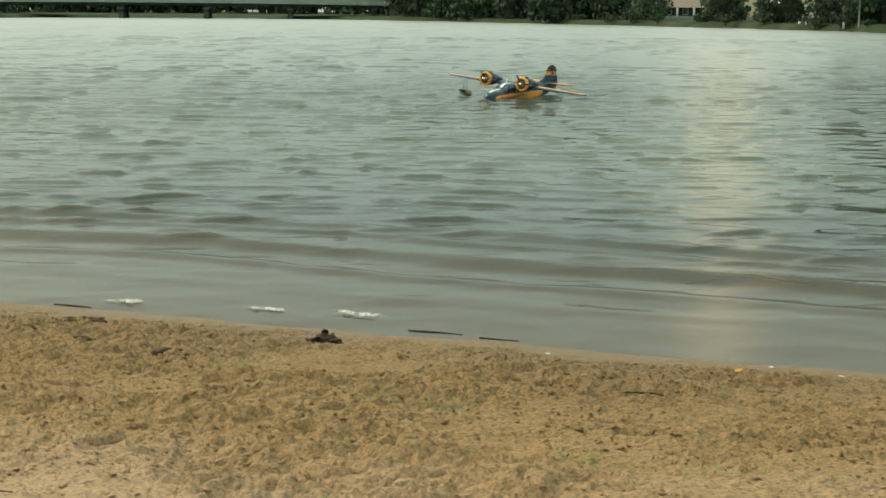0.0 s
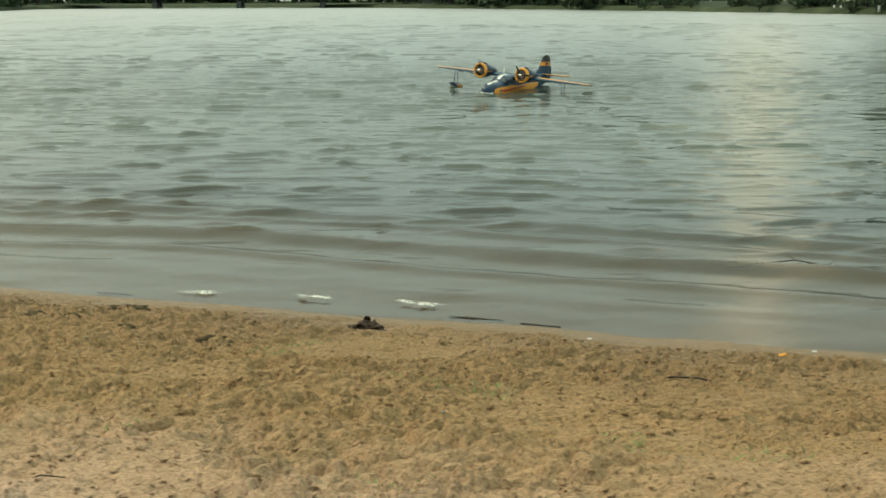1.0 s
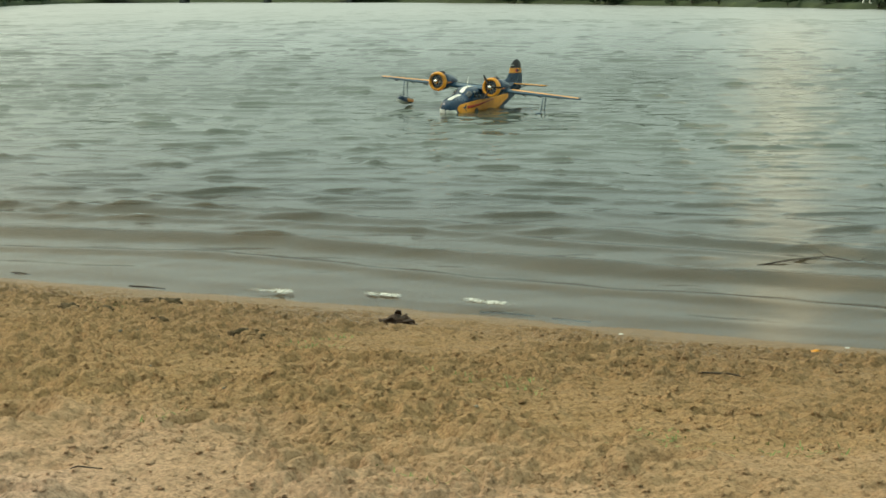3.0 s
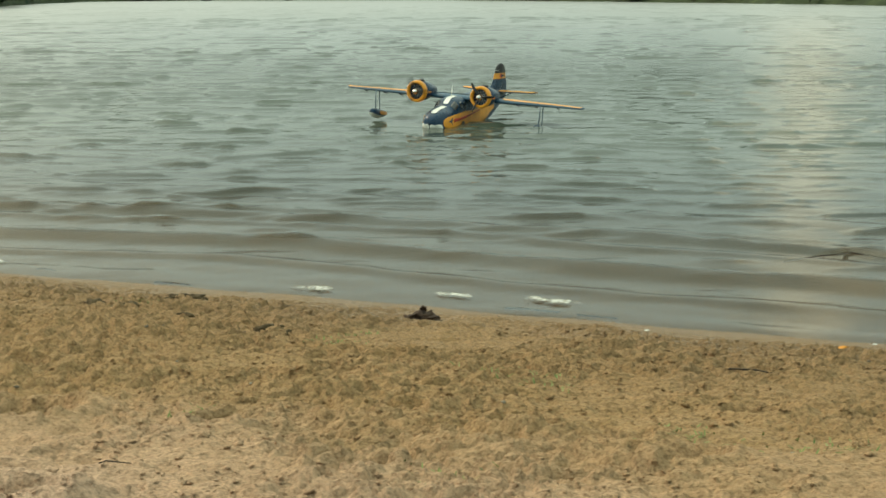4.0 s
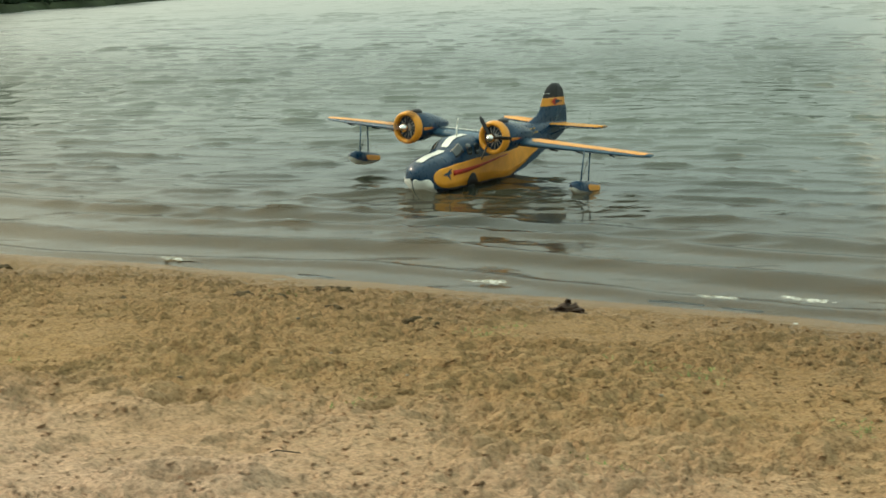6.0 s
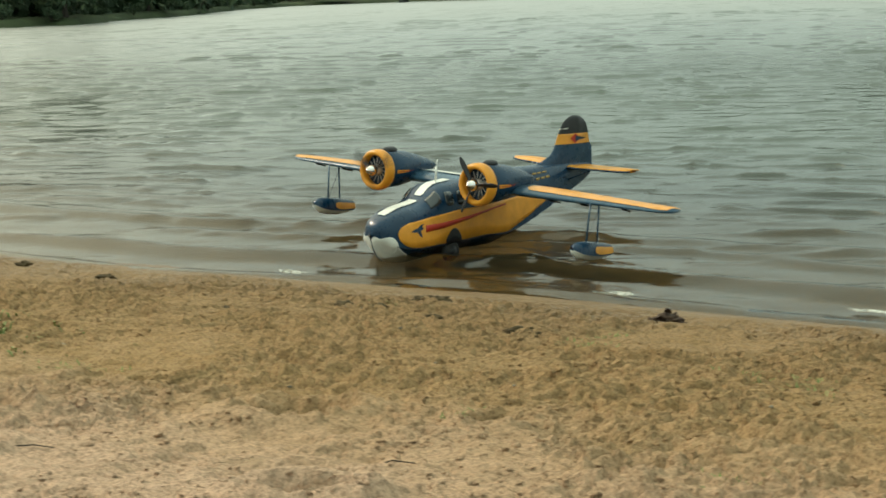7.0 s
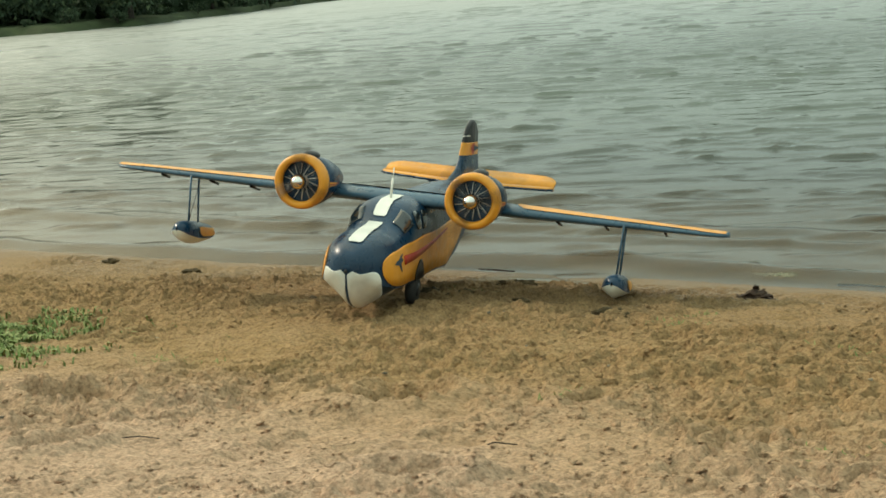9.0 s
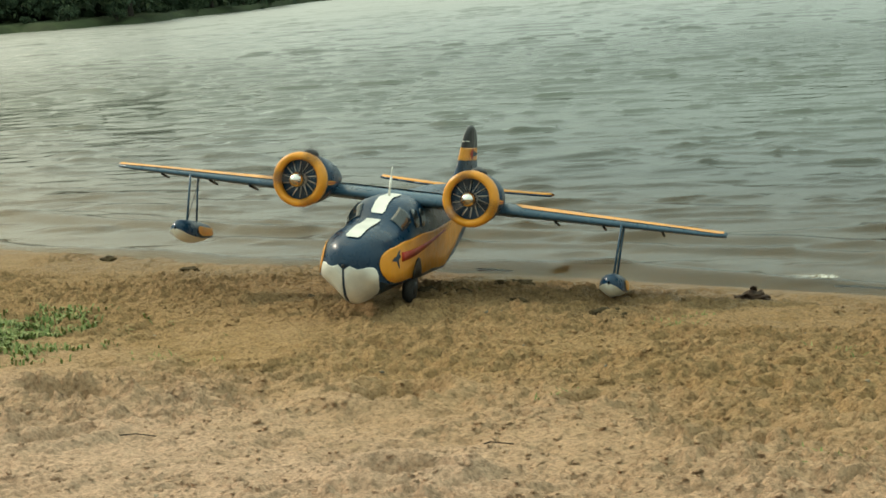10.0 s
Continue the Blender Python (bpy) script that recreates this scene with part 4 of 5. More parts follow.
def bush(seed, w, h):
    rnd = random.Random(seed)
    t = new("bush")
    bm = bmesh.new()
    for _ in range(6):
        limb(bm, (0, 0, -0.3), (rnd.uniform(-w, w) * 0.6, rnd.uniform(-w, w) * 0.6, h * 0.7), 0.05, 0.02, 5)
    part("stems", bm, M_BARK, t)
    bm = bmesh.new()
    for _ in range(7):
        leaf_cloud(bm, (rnd.uniform(-w, w) * 0.6, rnd.uniform(-w, w) * 0.6, h * rnd.uniform(0.25, 0.75)), (w * 0.5, w * 0.5, h * 0.32), 80, 0.2, rnd)
    part("foliage", bm, M_LEAF, t)
    return t


kinds = [tree(s, h, w, low) for s, h, w, low in ((1, 11, 4.2, 0.10), (2, 13, 4.8, 0.13), (3, 9, 3.8, 0.08), (4, 12, 4.4, 0.16))]
shrubs = [bush(s, w, h) for s, w, h in ((11, 1.6, 1.5), (12, 2.2, 2.0), (13, 1.2, 1.1))]


def plant(ob, az, back, scale=1.0):
    m = Matrix.Translation(far_at(az, back, bank_height(back) - 0.05)) @ Matrix.Rotation(rt.uniform(0, 6.28), 4, "Z")
    o = copy_thing(ob, m)
    scale *= 0.6 if az < -12.5 else 0.8 if az > 12 else 1.0  # near banks: lower trees; left tops, unseen, kept short to brighten the water
    o.scale = (scale, scale, scale * rt.uniform(0.9, 1.1))
    return o


for ob in kinds:
    tagged(ob, "broad leafy green tree on the lake bank", "tree", "trees on the far bank")
for ob in shrubs:
    tagged(ob, "low dark green bush at the water's edge", "bush", "bushes on the far bank")
az = -48.0
while az < 48:
    d = shore_dist(az)
    on_bridge = -12.5 < az < 3.0
    gap = 11.6 < az < 19.3  # the houses stand here, with a few slim trees
    if not gap:
        plant(rt.choice(kinds), az, rt.uniform(5, 12) if not on_bridge else rt.uniform(28, 46), rt.uniform(0.8, 1.15))
    if rt.random() < 0.8 and not gap:
        plant(rt.choice(kinds), az + rt.uniform(-0.4, 0.4), rt.uniform(20, 40) if not on_bridge else rt.uniform(50, 80), rt.uniform(0.9, 1.3))
    az += math.degrees(rt.uniform(3.6, 5.6) / d)
az = -46.0
while az < 46:
    d = shore_dist(az)
    if not -12.2 < az < 3.0:
        plant(rt.choice(shrubs), az, rt.uniform(2.2, 4.5), rt.uniform(0.35, 0.8) if az > 3 else rt.uniform(0.5, 1.1))
    az += math.degrees(rt.uniform(1.8, 4.2) / d)
for az, back, big_ in ((12.2, 14, 0.62), (12.6, 7, 0.5), (15.3, 8, 0.62), (17.1, 7, 0.62), (17.5, 12, 0.66), (19.2, 8, 0.6)):
    plant(rt.choice(kinds), az, back, big_)
# dense wood behind the first trees
bm = bmesh.new()
for i in range(2600):
    az = rt.uniform(-50, 50)
    if 12.3 < az < 15.0 or 15.6 < az < 17.0 or 17.7 < az < 19.0:
        continue
    on_bridge = -12.8 < az < 3.2
    back = rt.uniform(36, 60) if on_bridge else rt.uniform(9, 26)
    base = far_at(az, back, bank_height(back) + rt.uniform(0.2, 3.2 if az < -12.5 else 4.5))
    leaf_cloud(bm, base, (2.0, 2.0, 1.3), 15, 0.75, rt)
far_wood = part("far_wood", bm, M_LEAF, smooth=False)
tagged(far_wood, "dense dark green undergrowth of the lakeside wood", "wood", kind="stuff")
# the first ones of each kind join the row as well
for i, ob in enumerate(kinds + shrubs):
    ob.matrix_basis = Matrix.Translation(far_at(-49 - 2.2 * i, 9, bank_height(9) - 0.05))


# ---- the road bridge ----
def box(bm, a, b, bevel=0.0):
    x0, y0, z0 = a
    x1, y1, z1 = b
    v = [bm.verts.new(p) for p in ((x0, y0, z0), (x1, y0, z0), (x1, y1, z0), (x0, y1, z0), (x0, y0, z1), (x1, y0, z1), (x1, y1, z1), (x0, y1, z1))]
    fs = [bm.faces.new([v[i] for i in f]) for f in ((3, 2, 1, 0), (4, 5, 6, 7), (0, 1, 5, 4), (1, 2, 6, 5), (2, 3, 7, 6), (3, 0, 4, 7))]
    if bevel:
        bmesh.ops.bevel(bm, geom=list({e for f in fs for e in f.edges}), offset=bevel, segments=1, affect="EDGES")


bridge = new("road_bridge")
tagged(bridge, "low grey-green concrete road bridge on paired piers", "bridge")
bridge.matrix_basis = pose(-19.2, 236, 0.25, 0, 0, 0)
bm = bmesh.new()
rows = []
for i in range(41):
    x = -38 + 71 * i / 40
    z = 2.25 + 0.35 * (1 - ((x + 8) / 45) ** 2)
    rows.append([Vector((x, y, z + dz)) for y, dz in ((-4, -0.5), (-4.4, -0.45), (-4.4, 0.35), (4.4, 0.35), (4.4, -0.45), (4, -0.5), (-4, -0.5))])
sheet(bm, rows)
bmesh.ops.recalc_face_normals(bm, faces=bm.faces)
part("deck", bm, M_CONC, bridge, smooth=False)
for yy in (-3.0, -1.0, 1.0, 3.0):
    bm = bmesh.new()
    rows = []
    for i in range(31):
        x = -38 + 71 * i / 30
        z = 1.80 + 0.35 * (1 - ((x + 8) / 45) ** 2)
        rows.append([Vector((x, yy + a, z + b)) for a, b in ((-0.25, 0), (-0.25, -0.40), (0.25, -0.40), (0.25, 0), (-0.25, 0))])
    sheet(bm, rows)
    part("girder", bm, M_CONC2, bridge, smooth=False)
for px_ in (-12.3, 0.7, 13.6, 26.7):
    bm = bmesh.new()
    box(bm, (px_ - 0.5, -3.8, 1.0), (px_ + 0.5, 3.8, 1.45), 0.06)
    cap = part("pier_cap", bm, M_CONC2, bridge, smooth=False)
    for yy in (-3.0, 0.0, 3.0):
        bm = bmesh.new()
        rod(bm, (px_, yy, -2.2), (px_, yy, 1.05), 0.42, 14)
        part("column", bm, M_CONC2, cap)
for side, xx in ((-1, -38.5), (1, 32.0)):
    bm = bmesh.new()
    box(bm, (xx - 3.0, -4.6, -2.2), (xx + 3.0, 4.6, 1.8), 0.1)
    part("abutment", bm, M_CONC2, bridge, smooth=False)
for i in range(36):
    x = -37.5 + 2 * i
    z = 2.60 + 0.35 * (1 - ((x + 8) / 45) ** 2)
    bm = bmesh.new()
    box(bm, (x - 0.06, -4.3, z), (x + 0.06, -4.18, z + 1.0))
    part("rail_post", bm, M_CONC2, bridge, smooth=False)
for h in (0.5, 1.0):
    bm = bmesh.new()
    for i in range(20):
        x0, x1 = -38 + 71 * i / 20, -38 + 71 * (i + 1) / 20
        z0_, z1_ = [2.60 + 0.35 * (1 - ((x + 8) / 45) ** 2) + h for x in (x0, x1)]
        limb(bm, (x0, -4.24, z0_), (x1, -4.24, z1_), 0.05, 0.05, 6)
    part("handrail", bm, M_CONC2, bridge)


# ---- houses behind the trees ----
def house(label, x, y, turn, w, d, h, wall, roof_h, porch):
    hs = new("house")
    tagged(hs, label, "house", "houses behind the trees")
    hs.matrix_basis = pose(x, y, 0.75, 0, 0, turn)
    bm = bmesh.new()
    box(bm, (-w / 2, -d / 2, -0.6), (w / 2, d / 2, h), 0.02)
    part("wall", bm, wall, hs, smooth=False)
    bm = bmesh.new()
    o = 0.5
    v = [bm.verts.new(p) for p in ((-w / 2 - o, -d / 2 - (2.2 if porch else o), h - 0.05), (w / 2 + o, -d / 2 - (2.2 if porch else o), h - 0.05), (w / 2 + o, d / 2 + o, h - 0.05), (-w / 2 - o, d / 2 + o, h - 0.05), (-w / 2 - o, 0, h + roof_h), (w / 2 + o, 0, h + roof_h))]
    for f in ((0, 1, 5, 4), (2, 3, 4, 5), (1, 2, 5), (3, 0, 4), (3, 2, 1, 0)):
        bm.faces.new([v[i] for i in f])
    part("roof", bm, M_ROOF, hs, smooth=False)
    top = min(2.1, h - 0.25)
    for k in range(-1, 2):
        bm = bmesh.new()
        box(bm, (k * w / 3 - 0.55, -d / 2 - 0.05, top - 1.2), (k * w / 3 + 0.55, -d / 2 - 0.004, top))
        win = part("window", bm, M_WHITE, hs, smooth=False)
        bm = bmesh.new()
        box(bm, (k * w / 3 - 0.45, -d / 2 - 0.06, top - 1.1), (k * w / 3 + 0.45, -d / 2 - 0.054, top - 0.1))
        part("pane", bm, M_GLASS, win, smooth=False)
    if porch:
        for k in (-1.0, 1.0):
            bm = bmesh.new()
            rod(bm, (k * 1.6, -d / 2 - 1.9, -0.6), (k * 1.6, -d / 2 - 1.9, h), 0.22, 12)
            part("porch_column", bm, M_WHITE, hs)
    return hs


house("low grey-roofed house with white porch columns", math.sin(radians(13.75)) * 300, math.cos(radians(13.75)) * 300, -14, 9.8, 7, 1.75, M_CONC2, 3.2, True)
house("tall cream plastered house with a grey roof", math.sin(radians(16.1)) * 290, math.cos(radians(16.1)) * 290, -16, 8, 8, 6.0, M_PLASTER, 3.0, False)
house("tall cream plastered house with a grey roof", math.sin(radians(18.3)) * 280, math.cos(radians(18.3)) * 280, -18, 7, 8, 6.0, M_PLASTER, 3.0, False)

# a lamp post and three white marker posts on the bank
lamp = new("street_lamp")
tagged(lamp, "slim grey street lamp on the bank", "street lamp")
lamp.matrix_basis = Matrix.Translation(far_at(20.15, 4, bank_height(4)))
bm = bmesh.new()
limb(bm, (0, 0, -0.3), (0, 0, 5.5), 0.07, 0.045, 10)
part("pole", bm, M_CONC, lamp)
bm = bmesh.new()
box(bm, (-0.5, -0.12, 5.45), (0.15, 0.12, 5.6), 0.03)
part("lamp_head", bm, M_CONC2, lamp)
for az in (18.0, 18.25, 18.55, 19.6):
    bm = bmesh.new()
    turned(bm, [(-0.3, 0.09), (0.16, 0.09), (0.20, 0.06), (0.21, 0.02)], 10)
    bmesh.ops.rotate(bm, verts=bm.verts, cent=(0, 0, 0), matrix=Matrix.Rotation(-math.pi / 2, 3, "Y"))
    o = part("marker_post", bm, M_WHITE)
    tagged(o, "short white marker post on the grassy bank", "post", "white posts on the bank")
    o.matrix_basis = Matrix.Translation(far_at(az, 3.0, bank_height(3.0)))

# ---- small things on the sand and in the shallows ----
def sand_z(x, y):
    """The height of the built sand at x, y."""
    hit, place, *_ = ground.ray_cast(Vector((x, y, 3)), Vector((0, 0, -1)))
    return place.z if hit else SAND[0] + SAND[1] * x + SAND[2] * y


rs = random.Random(21)


def crumpled_leaf(rnd, size):
    """A curled dead leaf: a cupped, folded and torn sheet."""
    bm = bmesh.new()
    rows = []
    ph = rnd.uniform(0, 6)
    for i in range(9):
        u = i / 8 * 2 - 1
        w = math.sqrt(max(0.02, 1 - u * u)) * 0.55 * (1 + 0.25 * math.sin(5 * u + ph))
        row = []
        for j in range(7):
            v = (j / 6 * 2 - 1) * w
            row.append(Vector((u, v * 0.8, 0.55 * abs(v) ** 1.2 + 0.35 * u * u + 0.10 * math.sin(7 * u + 5 * v + ph))) * size)
        rows.append(row)
    sheet(bm, rows)
    return bm


clump = new("dead_leaf_clump")
tagged(clump, "dark brown clump of curled dead leaves on the sand", "dead leaves")
clump.matrix_basis = pose(0.08, 5.20, sand_z(0.08, 5.20) - 0.006, 0, 0, 10)
for k, (dx, dy, dz, s, rx_, ry_, rz_) in enumerate(((0, 0, 0.046, 0.052, 172, 8, 10), (0.026, -0.012, 0.032, 0.046, 190, 22, 120), (-0.030, 0.006, 0.030, 0.044, 165, -24, 215), (0.004, 0.002, 0.062, 0.026, 160, 30, 60), (0.055, -0.014, 0.016, 0.030, 185, 12, -20), (-0.062, 0.004, 0.012, 0.026, 185, -10, 30))):
    ob = part("curled_leaf", crumpled_leaf(rs, s), M_DEAD, clump)
    ob.matrix_basis = pose(dx, dy, dz, rx_, ry_, rz_)
    ob.modifiers.new("thickness", "SOLIDIFY").thickness = 0.003


bm = bmesh.new()
bmesh.ops.create_icosphere(bm, subdivisions=4, radius=1)
for v in bm.verts:
    d = 1 + 0.55 * noise.noise(v.co * 2.1) + 0.35 * noise.noise(v.co * 5.0)
    v.co = Vector((v.co.x * 0.052 * d, v.co.y * 0.034 * d, max(-0.2, v.co.z) * 0.040 * d + 0.004))
part("matted_leaves", bm, M_DEAD, clump, "matted dark heart of the leaf clump")


def twig(name, label, pts, r, z_lift=0.004, floating=False, side=()):
    """A bent stick through points on the ground or on the water."""
    bm = bmesh.new()
    P_ = [Vector((x, y, (-0.001 if floating else sand_z(x, y)) + z_lift + z)) for x, y, z in pts]
    mid = sum(P_, Vector()) / len(P_)
    for i, (a, b) in enumerate(zip(P_, P_[1:])):
        limb(bm, a - mid, b - mid, r * (1 - 0.5 * i / len(P_)), r * (1 - 0.5 * (i + 1) / len(P_)), 7)
    for i, (dx, dy, dz) in side:
        limb(bm, P_[i] - mid, P_[i] - mid + Vector((dx, dy, dz)), r * 0.6, r * 0.25, 6)
    o = part(name, bm, M_WOOD)
    o.location = mid
    return tagged(o, label, "stick")


twig("driftwood_stick", "thin dark stick lying along the waterline", [(0.40, 5.50, 0), (0.46, 5.47, 0.004), (0.53, 5.45, 0.002), (0.60, 5.42, 0)], 0.005, 0.004)
twig("driftwood_stick", "thin dark stick lying along the waterline", [(0.66, 5.36, 0), (0.72, 5.33, 0.0), (0.80, 5.29, 0)], 0.004, 0.003)
twig("sunken_branch", "forked thin branch showing above the shallow water", [(1.70, 6.40, 0.0), (1.86, 6.46, 0.012), (2.04, 6.50, 0.020), (2.16, 6.42, 0.008), (2.30, 6.36, 0.0)], 0.0035, 0.0, True, ((2, (-0.03, 0.05, 0.022)), (3, (0.06, 0.05, 0.012))))
twig("floating_stick", "short dark stick in the shallow water", [(-1.03, 6.06, 0), (-0.96, 6.03, 0.002), (-0.87, 5.99, 0)], 0.0045, 0.0, True)
twig("floating_stick", "short dark stick in the shallow water", [(-1.60, 6.38, 0), (-1.56, 6.35, 0.008), (-1.50, 6.33, 0)], 0.0035, 0.0, True)
twig("dry_twig", "short dry twig on the trampled sand", [(-0.66, 2.98, 0), (-0.60, 2.955, 0.002), (-0.55, 2.962, 0)], 0.002)
twig("dry_twig", "short dry twig on the trampled sand", [(-1.52, 3.02, 0), (-1.43, 3.035, 0.002), (-1.38, 3.03, 0)], 0.002)
twig("dry_twig", "short dry twig on the trampled sand", [(0.98, 4.22, 0), (1.06, 4.21, 0.003), (1.14, 4.22, 0)], 0.003)
twig("dry_twig", "short dry twig on the trampled sand", [(-0.55, 4.68, 0), (-0.47, 4.70, 0.003), (-0.39, 4.68, 0)], 0.005)


def clod(name, label, x, y, sx, sy, sz, mat, category, group):
    bm = bmesh.new()
    bmesh.ops.create_icosphere(bm, subdivisions=3, radius=1)
    o_ = Vector((rs.uniform(0, 50), rs.uniform(0, 50), 0))
    for v in bm.verts:
        d = 1 + 0.7 * noise.noise(v.co * 1.8 + o_) + 0.5 * noise.noise(v.co * 4.5 + o_)
        v.co = Vector((v.co.x * sx * d, v.co.y * sy * d, max(-0.3, v.co.z) * sz * d))
    ob = part(name, bm, mat)
    ob.matrix_basis = pose(x, y, sand_z(x, y) - sz * 0.12, 0, 0, rs.uniform(-30, 30))
    return tagged(ob, label, category, group)


for x, y, sx, sy, sz in ((-0.98, 5.22, 0.055, 0.03, 0.022), (-0.84, 5.42, 0.05, 0.025, 0.012), (-0.43, 4.74, 0.05, 0.02, 0.018), (-1.13, 5.32, 0.04, 0.03, 0.018), (-1.43, 5.46, 0.05, 0.03, 0.014), (-0.74, 5.02, 0.035, 0.02, 0.014), (-2.28, 5.98, 0.04, 0.025, 0.018), (-2.81, 6.38, 0.035, 0.02, 0.02), (-0.78, 5.44, 0.055, 0.03, 0.02), (-1.55, 5.3, 0.045, 0.025, 0.016), (-0.36, 4.70, 0.03, 0.015, 0.012)):
    clod("sand_clod", "dark damp clod of sand and plant bits", x, y, sx, sy, sz, M_CLOD, "clod", "clods on the beach")
# pebbles and shell bits
for k in range(40):
    x, y = rs.uniform(-2.2, 1.9), rs.uniform(2.55, 4.9)
    s = rs.uniform(0.0025, 0.006)
    clod("pebble", "small rounded pebble on the sand", x, y, s * rs.uniform(1, 1.6), s, s * 0.8, M_STONE, "pebble", "pebbles on the beach")
clod("yellow_leaf", "small yellow fallen leaf near the waterline", 1.47, 4.72, 0.022, 0.012, 0.006, M_YELLOW, "leaf", "")
for x, y in ((1.61, 4.82), (1.80, 4.66), (0.86, 4.99), (-0.06, 2.75)):
    clod("shell_fragment", "small pale shell fragment on the sand", x, y, 0.009, 0.006, 0.004, M_WHITE, "shell", "shell fragments")

# loose crumbs of sand that the feet have thrown up, too many to count
def crumbs_of_sand(count, seed):
    """Small angular lumps strewn over the trampled sand, thicker in patches."""
    g = np.random.RandomState(seed)
    x, y = g.uniform(-3.2, 2.1, count), 2.5 + 3.4 * g.rand(count) ** 1.15
    keep = (y + 0.43 * x < 5.25) & (fbm(5, x * 2.6, y * 3.6, 3) + 0.16 * g.rand(count) > 0.52)
    x, y = x[keep], y[keep]
    n = len(x)
    ix, iy = np.clip(np.searchsorted(BEACH[0], x), 1, len(BEACH[0]) - 1), np.clip(np.searchsorted(BEACH[1], y), 1, len(BEACH[1]) - 1)
    z = BEACH[2][iy, ix]
    size = g.uniform(0.0028, 0.0062, n) * np.where(g.rand(n) < 0.08, 1.8, 1.0)
    oct_ = np.array([(1, 0, 0), (-1, 0, 0), (0, 1, 0), (0, -1, 0), (0, 0, 1), (0, 0, -1)], float)
    co = np.repeat(oct_[None], n, 0) * g.uniform(0.65, 1.35, (n, 6, 1)) * np.array((1.5, 1.15, 0.60))
    a = g.uniform(0, 6.283, n)
    tilt = g.uniform(-0.6, 0.6, n)
    c, s_, ct, st_ = np.cos(a), np.sin(a), np.cos(tilt), np.sin(tilt)
    px, py, pz = co[:, :, 0], co[:, :, 1], co[:, :, 2]
    px, pz = px * ct[:, None] - pz * st_[:, None], px * st_[:, None] + pz * ct[:, None]
    co = np.stack([px * c[:, None] - py * s_[:, None], px * s_[:, None] + py * c[:, None], pz], -1) * size[:, None, None]
    co += np.stack([x, y, z + size * 0.08], -1)[:, None]
    tri = np.array(((0, 2, 4), (2, 1, 4), (1, 3, 4), (3, 0, 4), (2, 0, 5), (1, 2, 5), (3, 1, 5), (0, 3, 5)))
    f = (np.arange(n)[:, None, None] * 6 + tri[None]).reshape(-1)
    me = bpy.data.meshes.new("sand_crumbs")
    me.vertices.add(n * 6)
    me.vertices.foreach_set("co", co.reshape(-1).astype(np.float32))
    me.loops.add(len(f))
    me.loops.foreach_set("vertex_index", f.astype(np.int32))
    me.polygons.add(len(f) // 3)
    me.polygons.foreach_set("loop_start", np.arange(0, len(f), 3, dtype=np.int32))
    me.update(calc_edges=True)
    me.materials.append(M_SAND)
    me.shade_smooth()
    return new("sand_crumbs", me)


crumbs = crumbs_of_sand(17000, 33)
tagged(crumbs, "loose crumbs of trampled brown sand", "sand", kind="stuff")

# grass at the edge of the beach
bm = bmesh.new()
for k in range(15000):
    a, r = rs.uniform(0, 6.283), abs(rs.gauss(0, 0.52))
    x, y = -2.58 + math.cos(a) * r * 0.56, 4.42 + math.sin(a) * r * 0.56
    if r > 1.3 or lattice(9, np.array([x * 11.0]), np.array([y * 13.0]))[0] < 0.15 + 0.45 * r:
        continue
    z = sand_z(x, y)
    h, lean, b = rs.uniform(0.010, 0.036), rs.uniform(0.5, 1.4), rs.uniform(0, 6.283)
    wx, wy = math.cos(b + 1.57) * 0.0036, math.sin(b + 1.57) * 0.0036
    tip = Vector((x + math.cos(b) * h * lean, y + math.sin(b) * h * lean, z + h * (1.05 - 0.5 * lean)))
    mid = Vector((x + math.cos(b) * h * lean * 0.35, y + math.sin(b) * h * lean * 0.35, z + h * 0.6))
    v0, v1 = bm.verts.new((x - wx, y - wy, z - 0.004)), bm.verts.new((x + wx, y + wy, z - 0.004))
    m0, m1, tp_ = bm.verts.new(mid - Vector((wx, wy, 0))), bm.verts.new(mid + Vector((wx, wy, 0))), bm.verts.new(tip)
    bm.faces.new((v0, v1, m1, m0))
    bm.faces.new((m0, m1, tp_))
grass = part("grass", bm, M_GRASS)
tagged(grass, "short green grass and weeds on the sand", "grass", kind="stuff")

# sparse dry weeds and straw flecks trodden into the sand
bm = bmesh.new()
for cx, cy, rad, n in ((-0.20, 4.55, 0.10, 60), (0.36, 3.92, 0.14, 80), (-0.14, 4.72, 0.07, 40), (-0.45, 3.40, 0.08, 40), (0.66, 3.2, 0.10, 50), (-0.95, 5.25, 0.09, 40), (0.95, 3.1, 0.1, 40), (-1.7, 4.1, 0.15, 60), (0.1, 2.9, 0.1, 40)):
    for _ in range(n):
        x, y = rs.gauss(cx, rad * 0.6), rs.gauss(cy, rad * 0.4)
        z = sand_z(x, y) + 0.003
        a, h = rs.uniform(0, 6.28), rs.uniform(0.006, 0.02)
        d, w = Vector((math.cos(a) * h, math.sin(a) * h, rs.uniform(0, 0.012))), Vector((-math.sin(a), math.cos(a), 0)) * 0.0022
        c = Vector((x, y, z))
        bm.faces.new([bm.verts.new(p) for p in (c - w, c + w, c + d + w * 0.4, c + d - w * 0.4)])
weeds = part("weed_flecks", bm, M_GRASS)
tagged(weeds, "dry weeds and straw flecks in the sand", "weeds", kind="stuff")


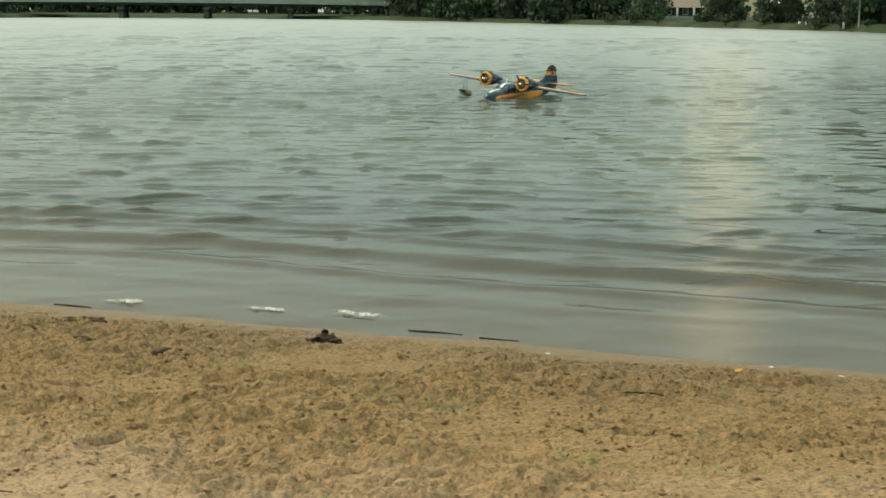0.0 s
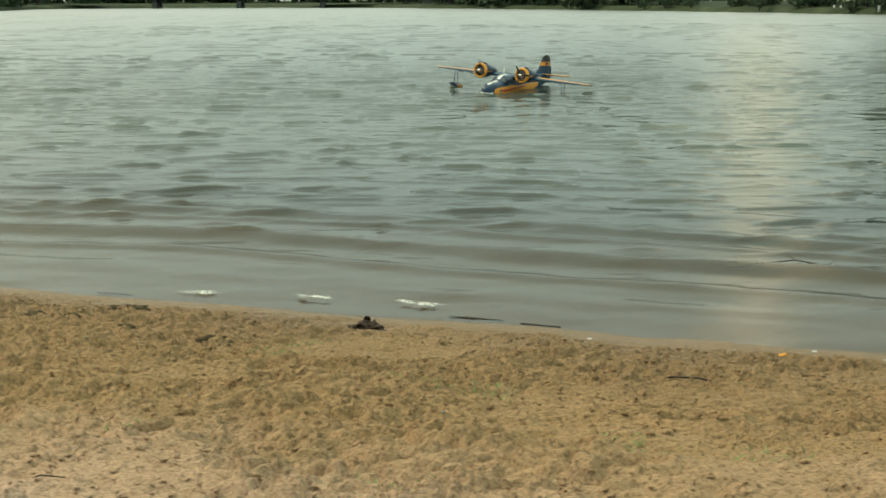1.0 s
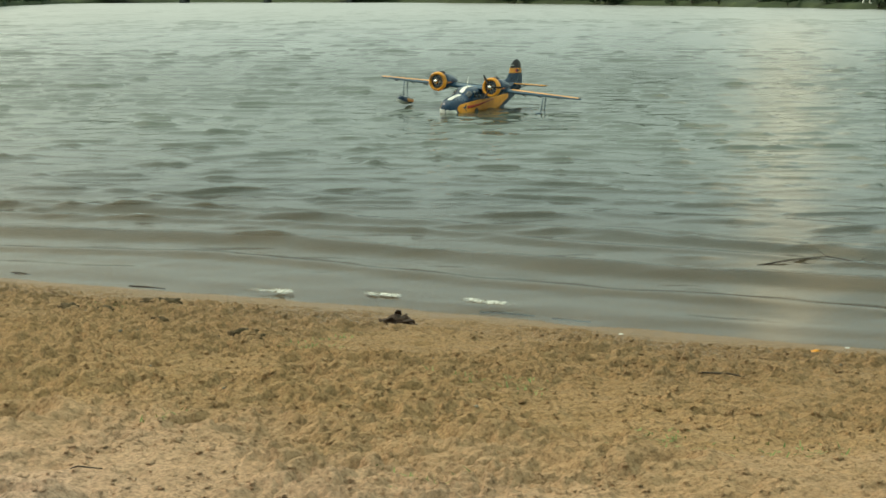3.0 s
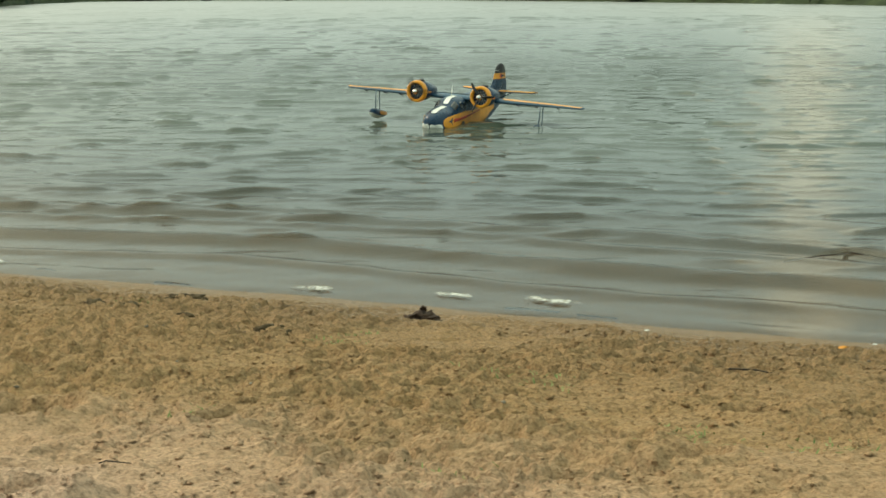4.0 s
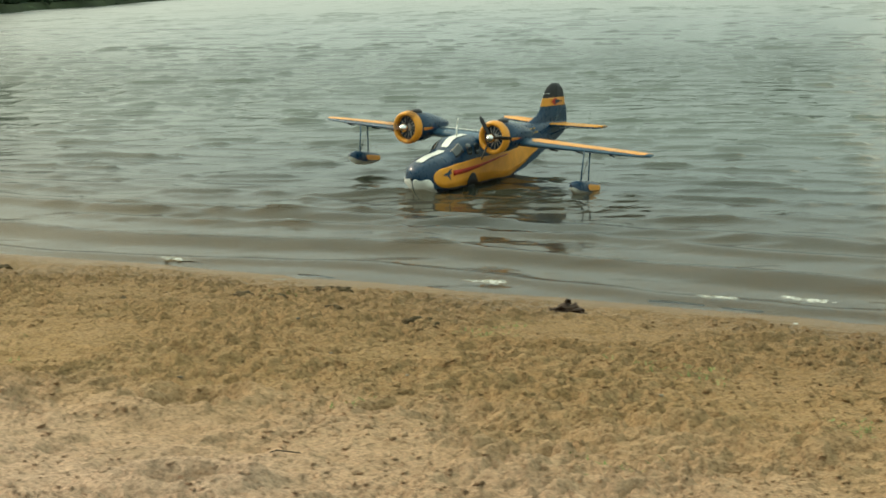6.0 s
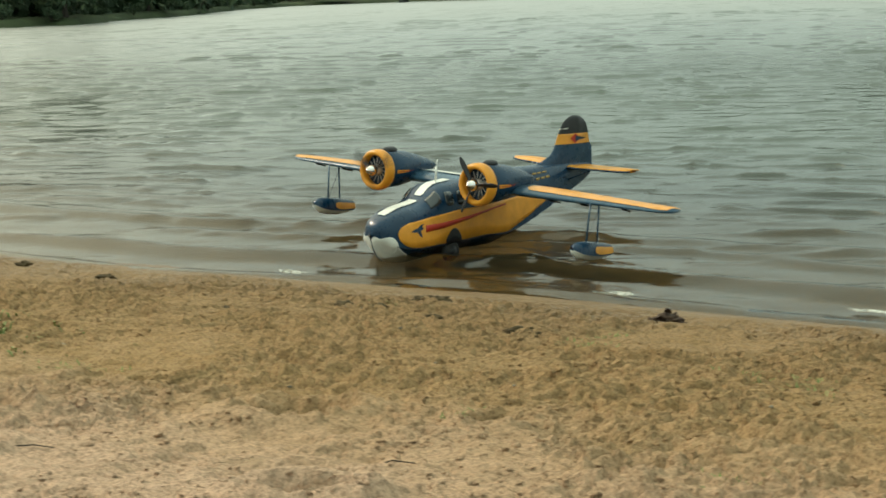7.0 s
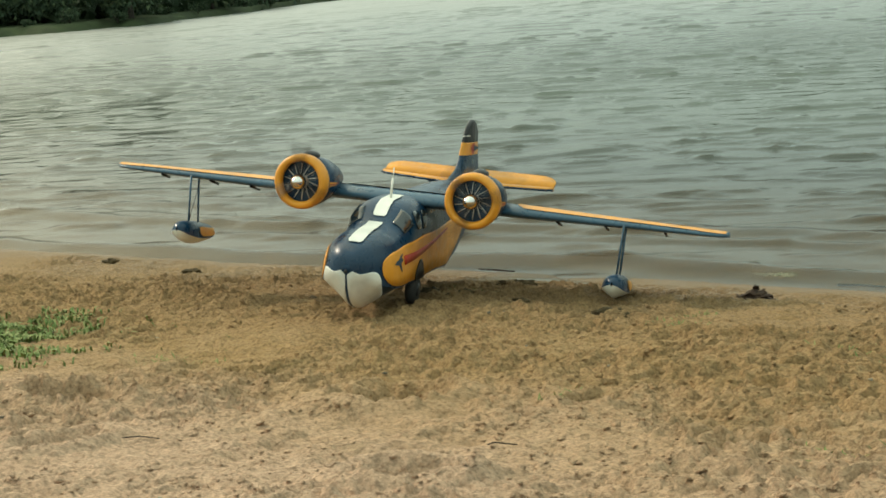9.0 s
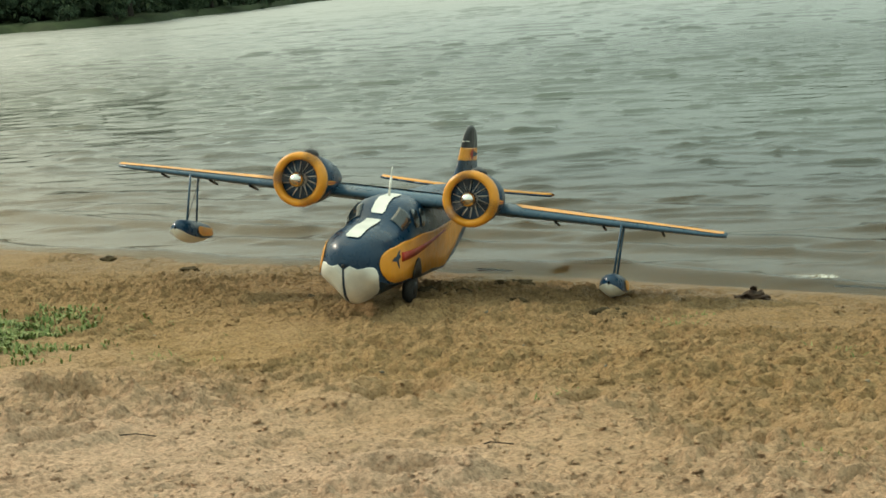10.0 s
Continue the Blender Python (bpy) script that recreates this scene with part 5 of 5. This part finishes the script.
# foam patches that drift along the edge of the water
def foam_patch(label, length, width, seed):
    rnd = random.Random(seed)
    bm = bmesh.new()
    for _ in range(50):
        u, v = rnd.gauss(0, 0.33), rnd.gauss(0, 0.33)
        c = Vector((u * length, v * width - 0.43 * u * length, 0.002))
        if abs(u) > 1 or abs(v) > 1:
            continue
        r = rnd.uniform(0.003, 0.013)
        ring = [bm.verts.new(c + Vector((r * 1.6 * math.cos(6.283 * k / 9), r * math.sin(6.283 * k / 9), 0))) for k in range(9)]
        topv = bm.verts.new(c + Vector((0, 0, r * 0.5)))
        for k in range(9):
            bm.faces.new((ring[k], ring[(k + 1) % 9], topv))
    ob = part("foam_patch", bm, M_FOAM)
    return tagged(ob, label, "foam", "foam on the water")


foams = [foam_patch("thin white foam drifting along the waterline", l, w, s) for l, w, s in ((0.10, 0.05, 1), (0.12, 0.05, 2), (0.10, 0.035, 3), (0.08, 0.04, 4))]


def motions():
    # the ripples drift slowly to the beach
    walk(water, [(0.0, pose(0.0, 0.9, 0.0)), (10.0, pose(0.1, -0.9, 0.0))])
    # foam slides along the edge of the water
    for ob, rows in zip(foams, (
        ((0.0, -0.74, 6.08), (1.0, -0.60, 6.00), (3.5, -0.37, 5.87), (5.5, -0.26, 5.85), (7.5, -0.02, 5.74), (10.0, 0.36, 5.62)),
        ((0.0, 0.22, 5.77), (1.0, 0.29, 5.71), (3.5, 0.50, 5.60), (5.5, 0.89, 5.47), (10.0, 1.50, 5.20)),
        ((0.0, -0.16, 5.90), (3.5, 0.10, 5.76), (5.5, 0.55, 5.55), (10.0, 1.20, 5.25)),
        ((0.0, -2.0, 6.62), (5.5, -1.7, 6.45), (7.5, -1.48, 6.27), (10.0, -1.30, 6.20)),
    )):
        walk(ob, [(t, pose(x, y, 0.006)) for t, x, y in rows])
    # the flying boat comes in, grounds, swings round and runs up the sand
    rows = [
        (0.0, pose(2.516, 20.544, 0.251, -5.2, -2.2, -132.7)),
        (0.5, pose(2.236, 20.142, 0.236, -5.7, -1.4, -135.7)),
        (1.0, pose(1.874, 19.230, 0.252, -4.7, -2.6, -126.5)),
        (1.5, pose(1.678, 18.964, 0.231, -4.2, -1.5, -119.3)),
        (2.0, pose(1.388, 17.556, 0.248, -4.8, -0.9, -124.2)),
        (3.5, pose(0.579, 14.274, 0.284, -3.9, -1.9, -118.8)),
        (4.0, pose(0.371, 13.228, 0.282, -3.5, -1.1, -116.6)),
        (4.5, pose(0.195, 12.217, 0.285, -3.7, -1.0, -116.5)),
        (5.0, pose(-0.026, 11.088, 0.287, -4.4, -0.2, -120.2)),
        (5.5, pose(-0.260, 9.945, 0.306, -3.7, -0.6, -121.6)),
        (7.0, pose(-1.017, 6.735, 0.369, -3.0, -2.6, -125.0)),
        (7.5, pose(-1.057, 6.534, 0.375, -5.6, -0.5, -124.6)),
        (8.0, pose(-1.105, 6.502, 0.345, -7.3, 0.5, -106.9)),
        (8.5, pose(-1.174, 5.571, 0.428, -8.6, -1.1, -99.2)),
        (9.0, pose(-1.205, 4.913, 0.514, -8.1, -5.9, -96.5)),
        (9.5, pose(-1.209, 4.925, 0.517, -7.8, -7.2, -96.6)),
        (10.0, pose(-1.207, 4.925, 0.518, -7.8, -7.4, -96.6)),
    ]
    walk(seaplane, rows)
    # its right propeller turns all the time, the left one from the moment it is started
    right, left = bpy.data.objects[seaplane["right_prop"]], bpy.data.objects[seaplane["left_prop"]]
    turn_r, turn_l = [], []
    spin = 0.0
    for k in range(301):
        t = k / 30
        turn_r.append((t, pose(*right.location, 67.0 * k % 360, 0, 0)))
        if t > 7.23:
            spin += 67.0 * smooth_x(7.2, 7.6, t)
        turn_l.append((t, pose(*left.location, (5.0 + spin) % 360, 0, 0)))
    walk(right, turn_r)
    walk(left, turn_l)
    # the elevators are held up while it swings and climbs, then let go
    for side in ("left_elevator", "right_elevator"):
        el = bpy.data.objects[seaplane[side]]
        walk(el, [(t, pose(*el.location, 0, a, 0)) for t, a in ((0.0, 3.0), (3.5, 0.0), (7.0, 0.0), (7.5, 0.0), (7.8, 26.0), (9.2, 26.0), (9.35, 0.0), (10.0, 0.0))])


motions()
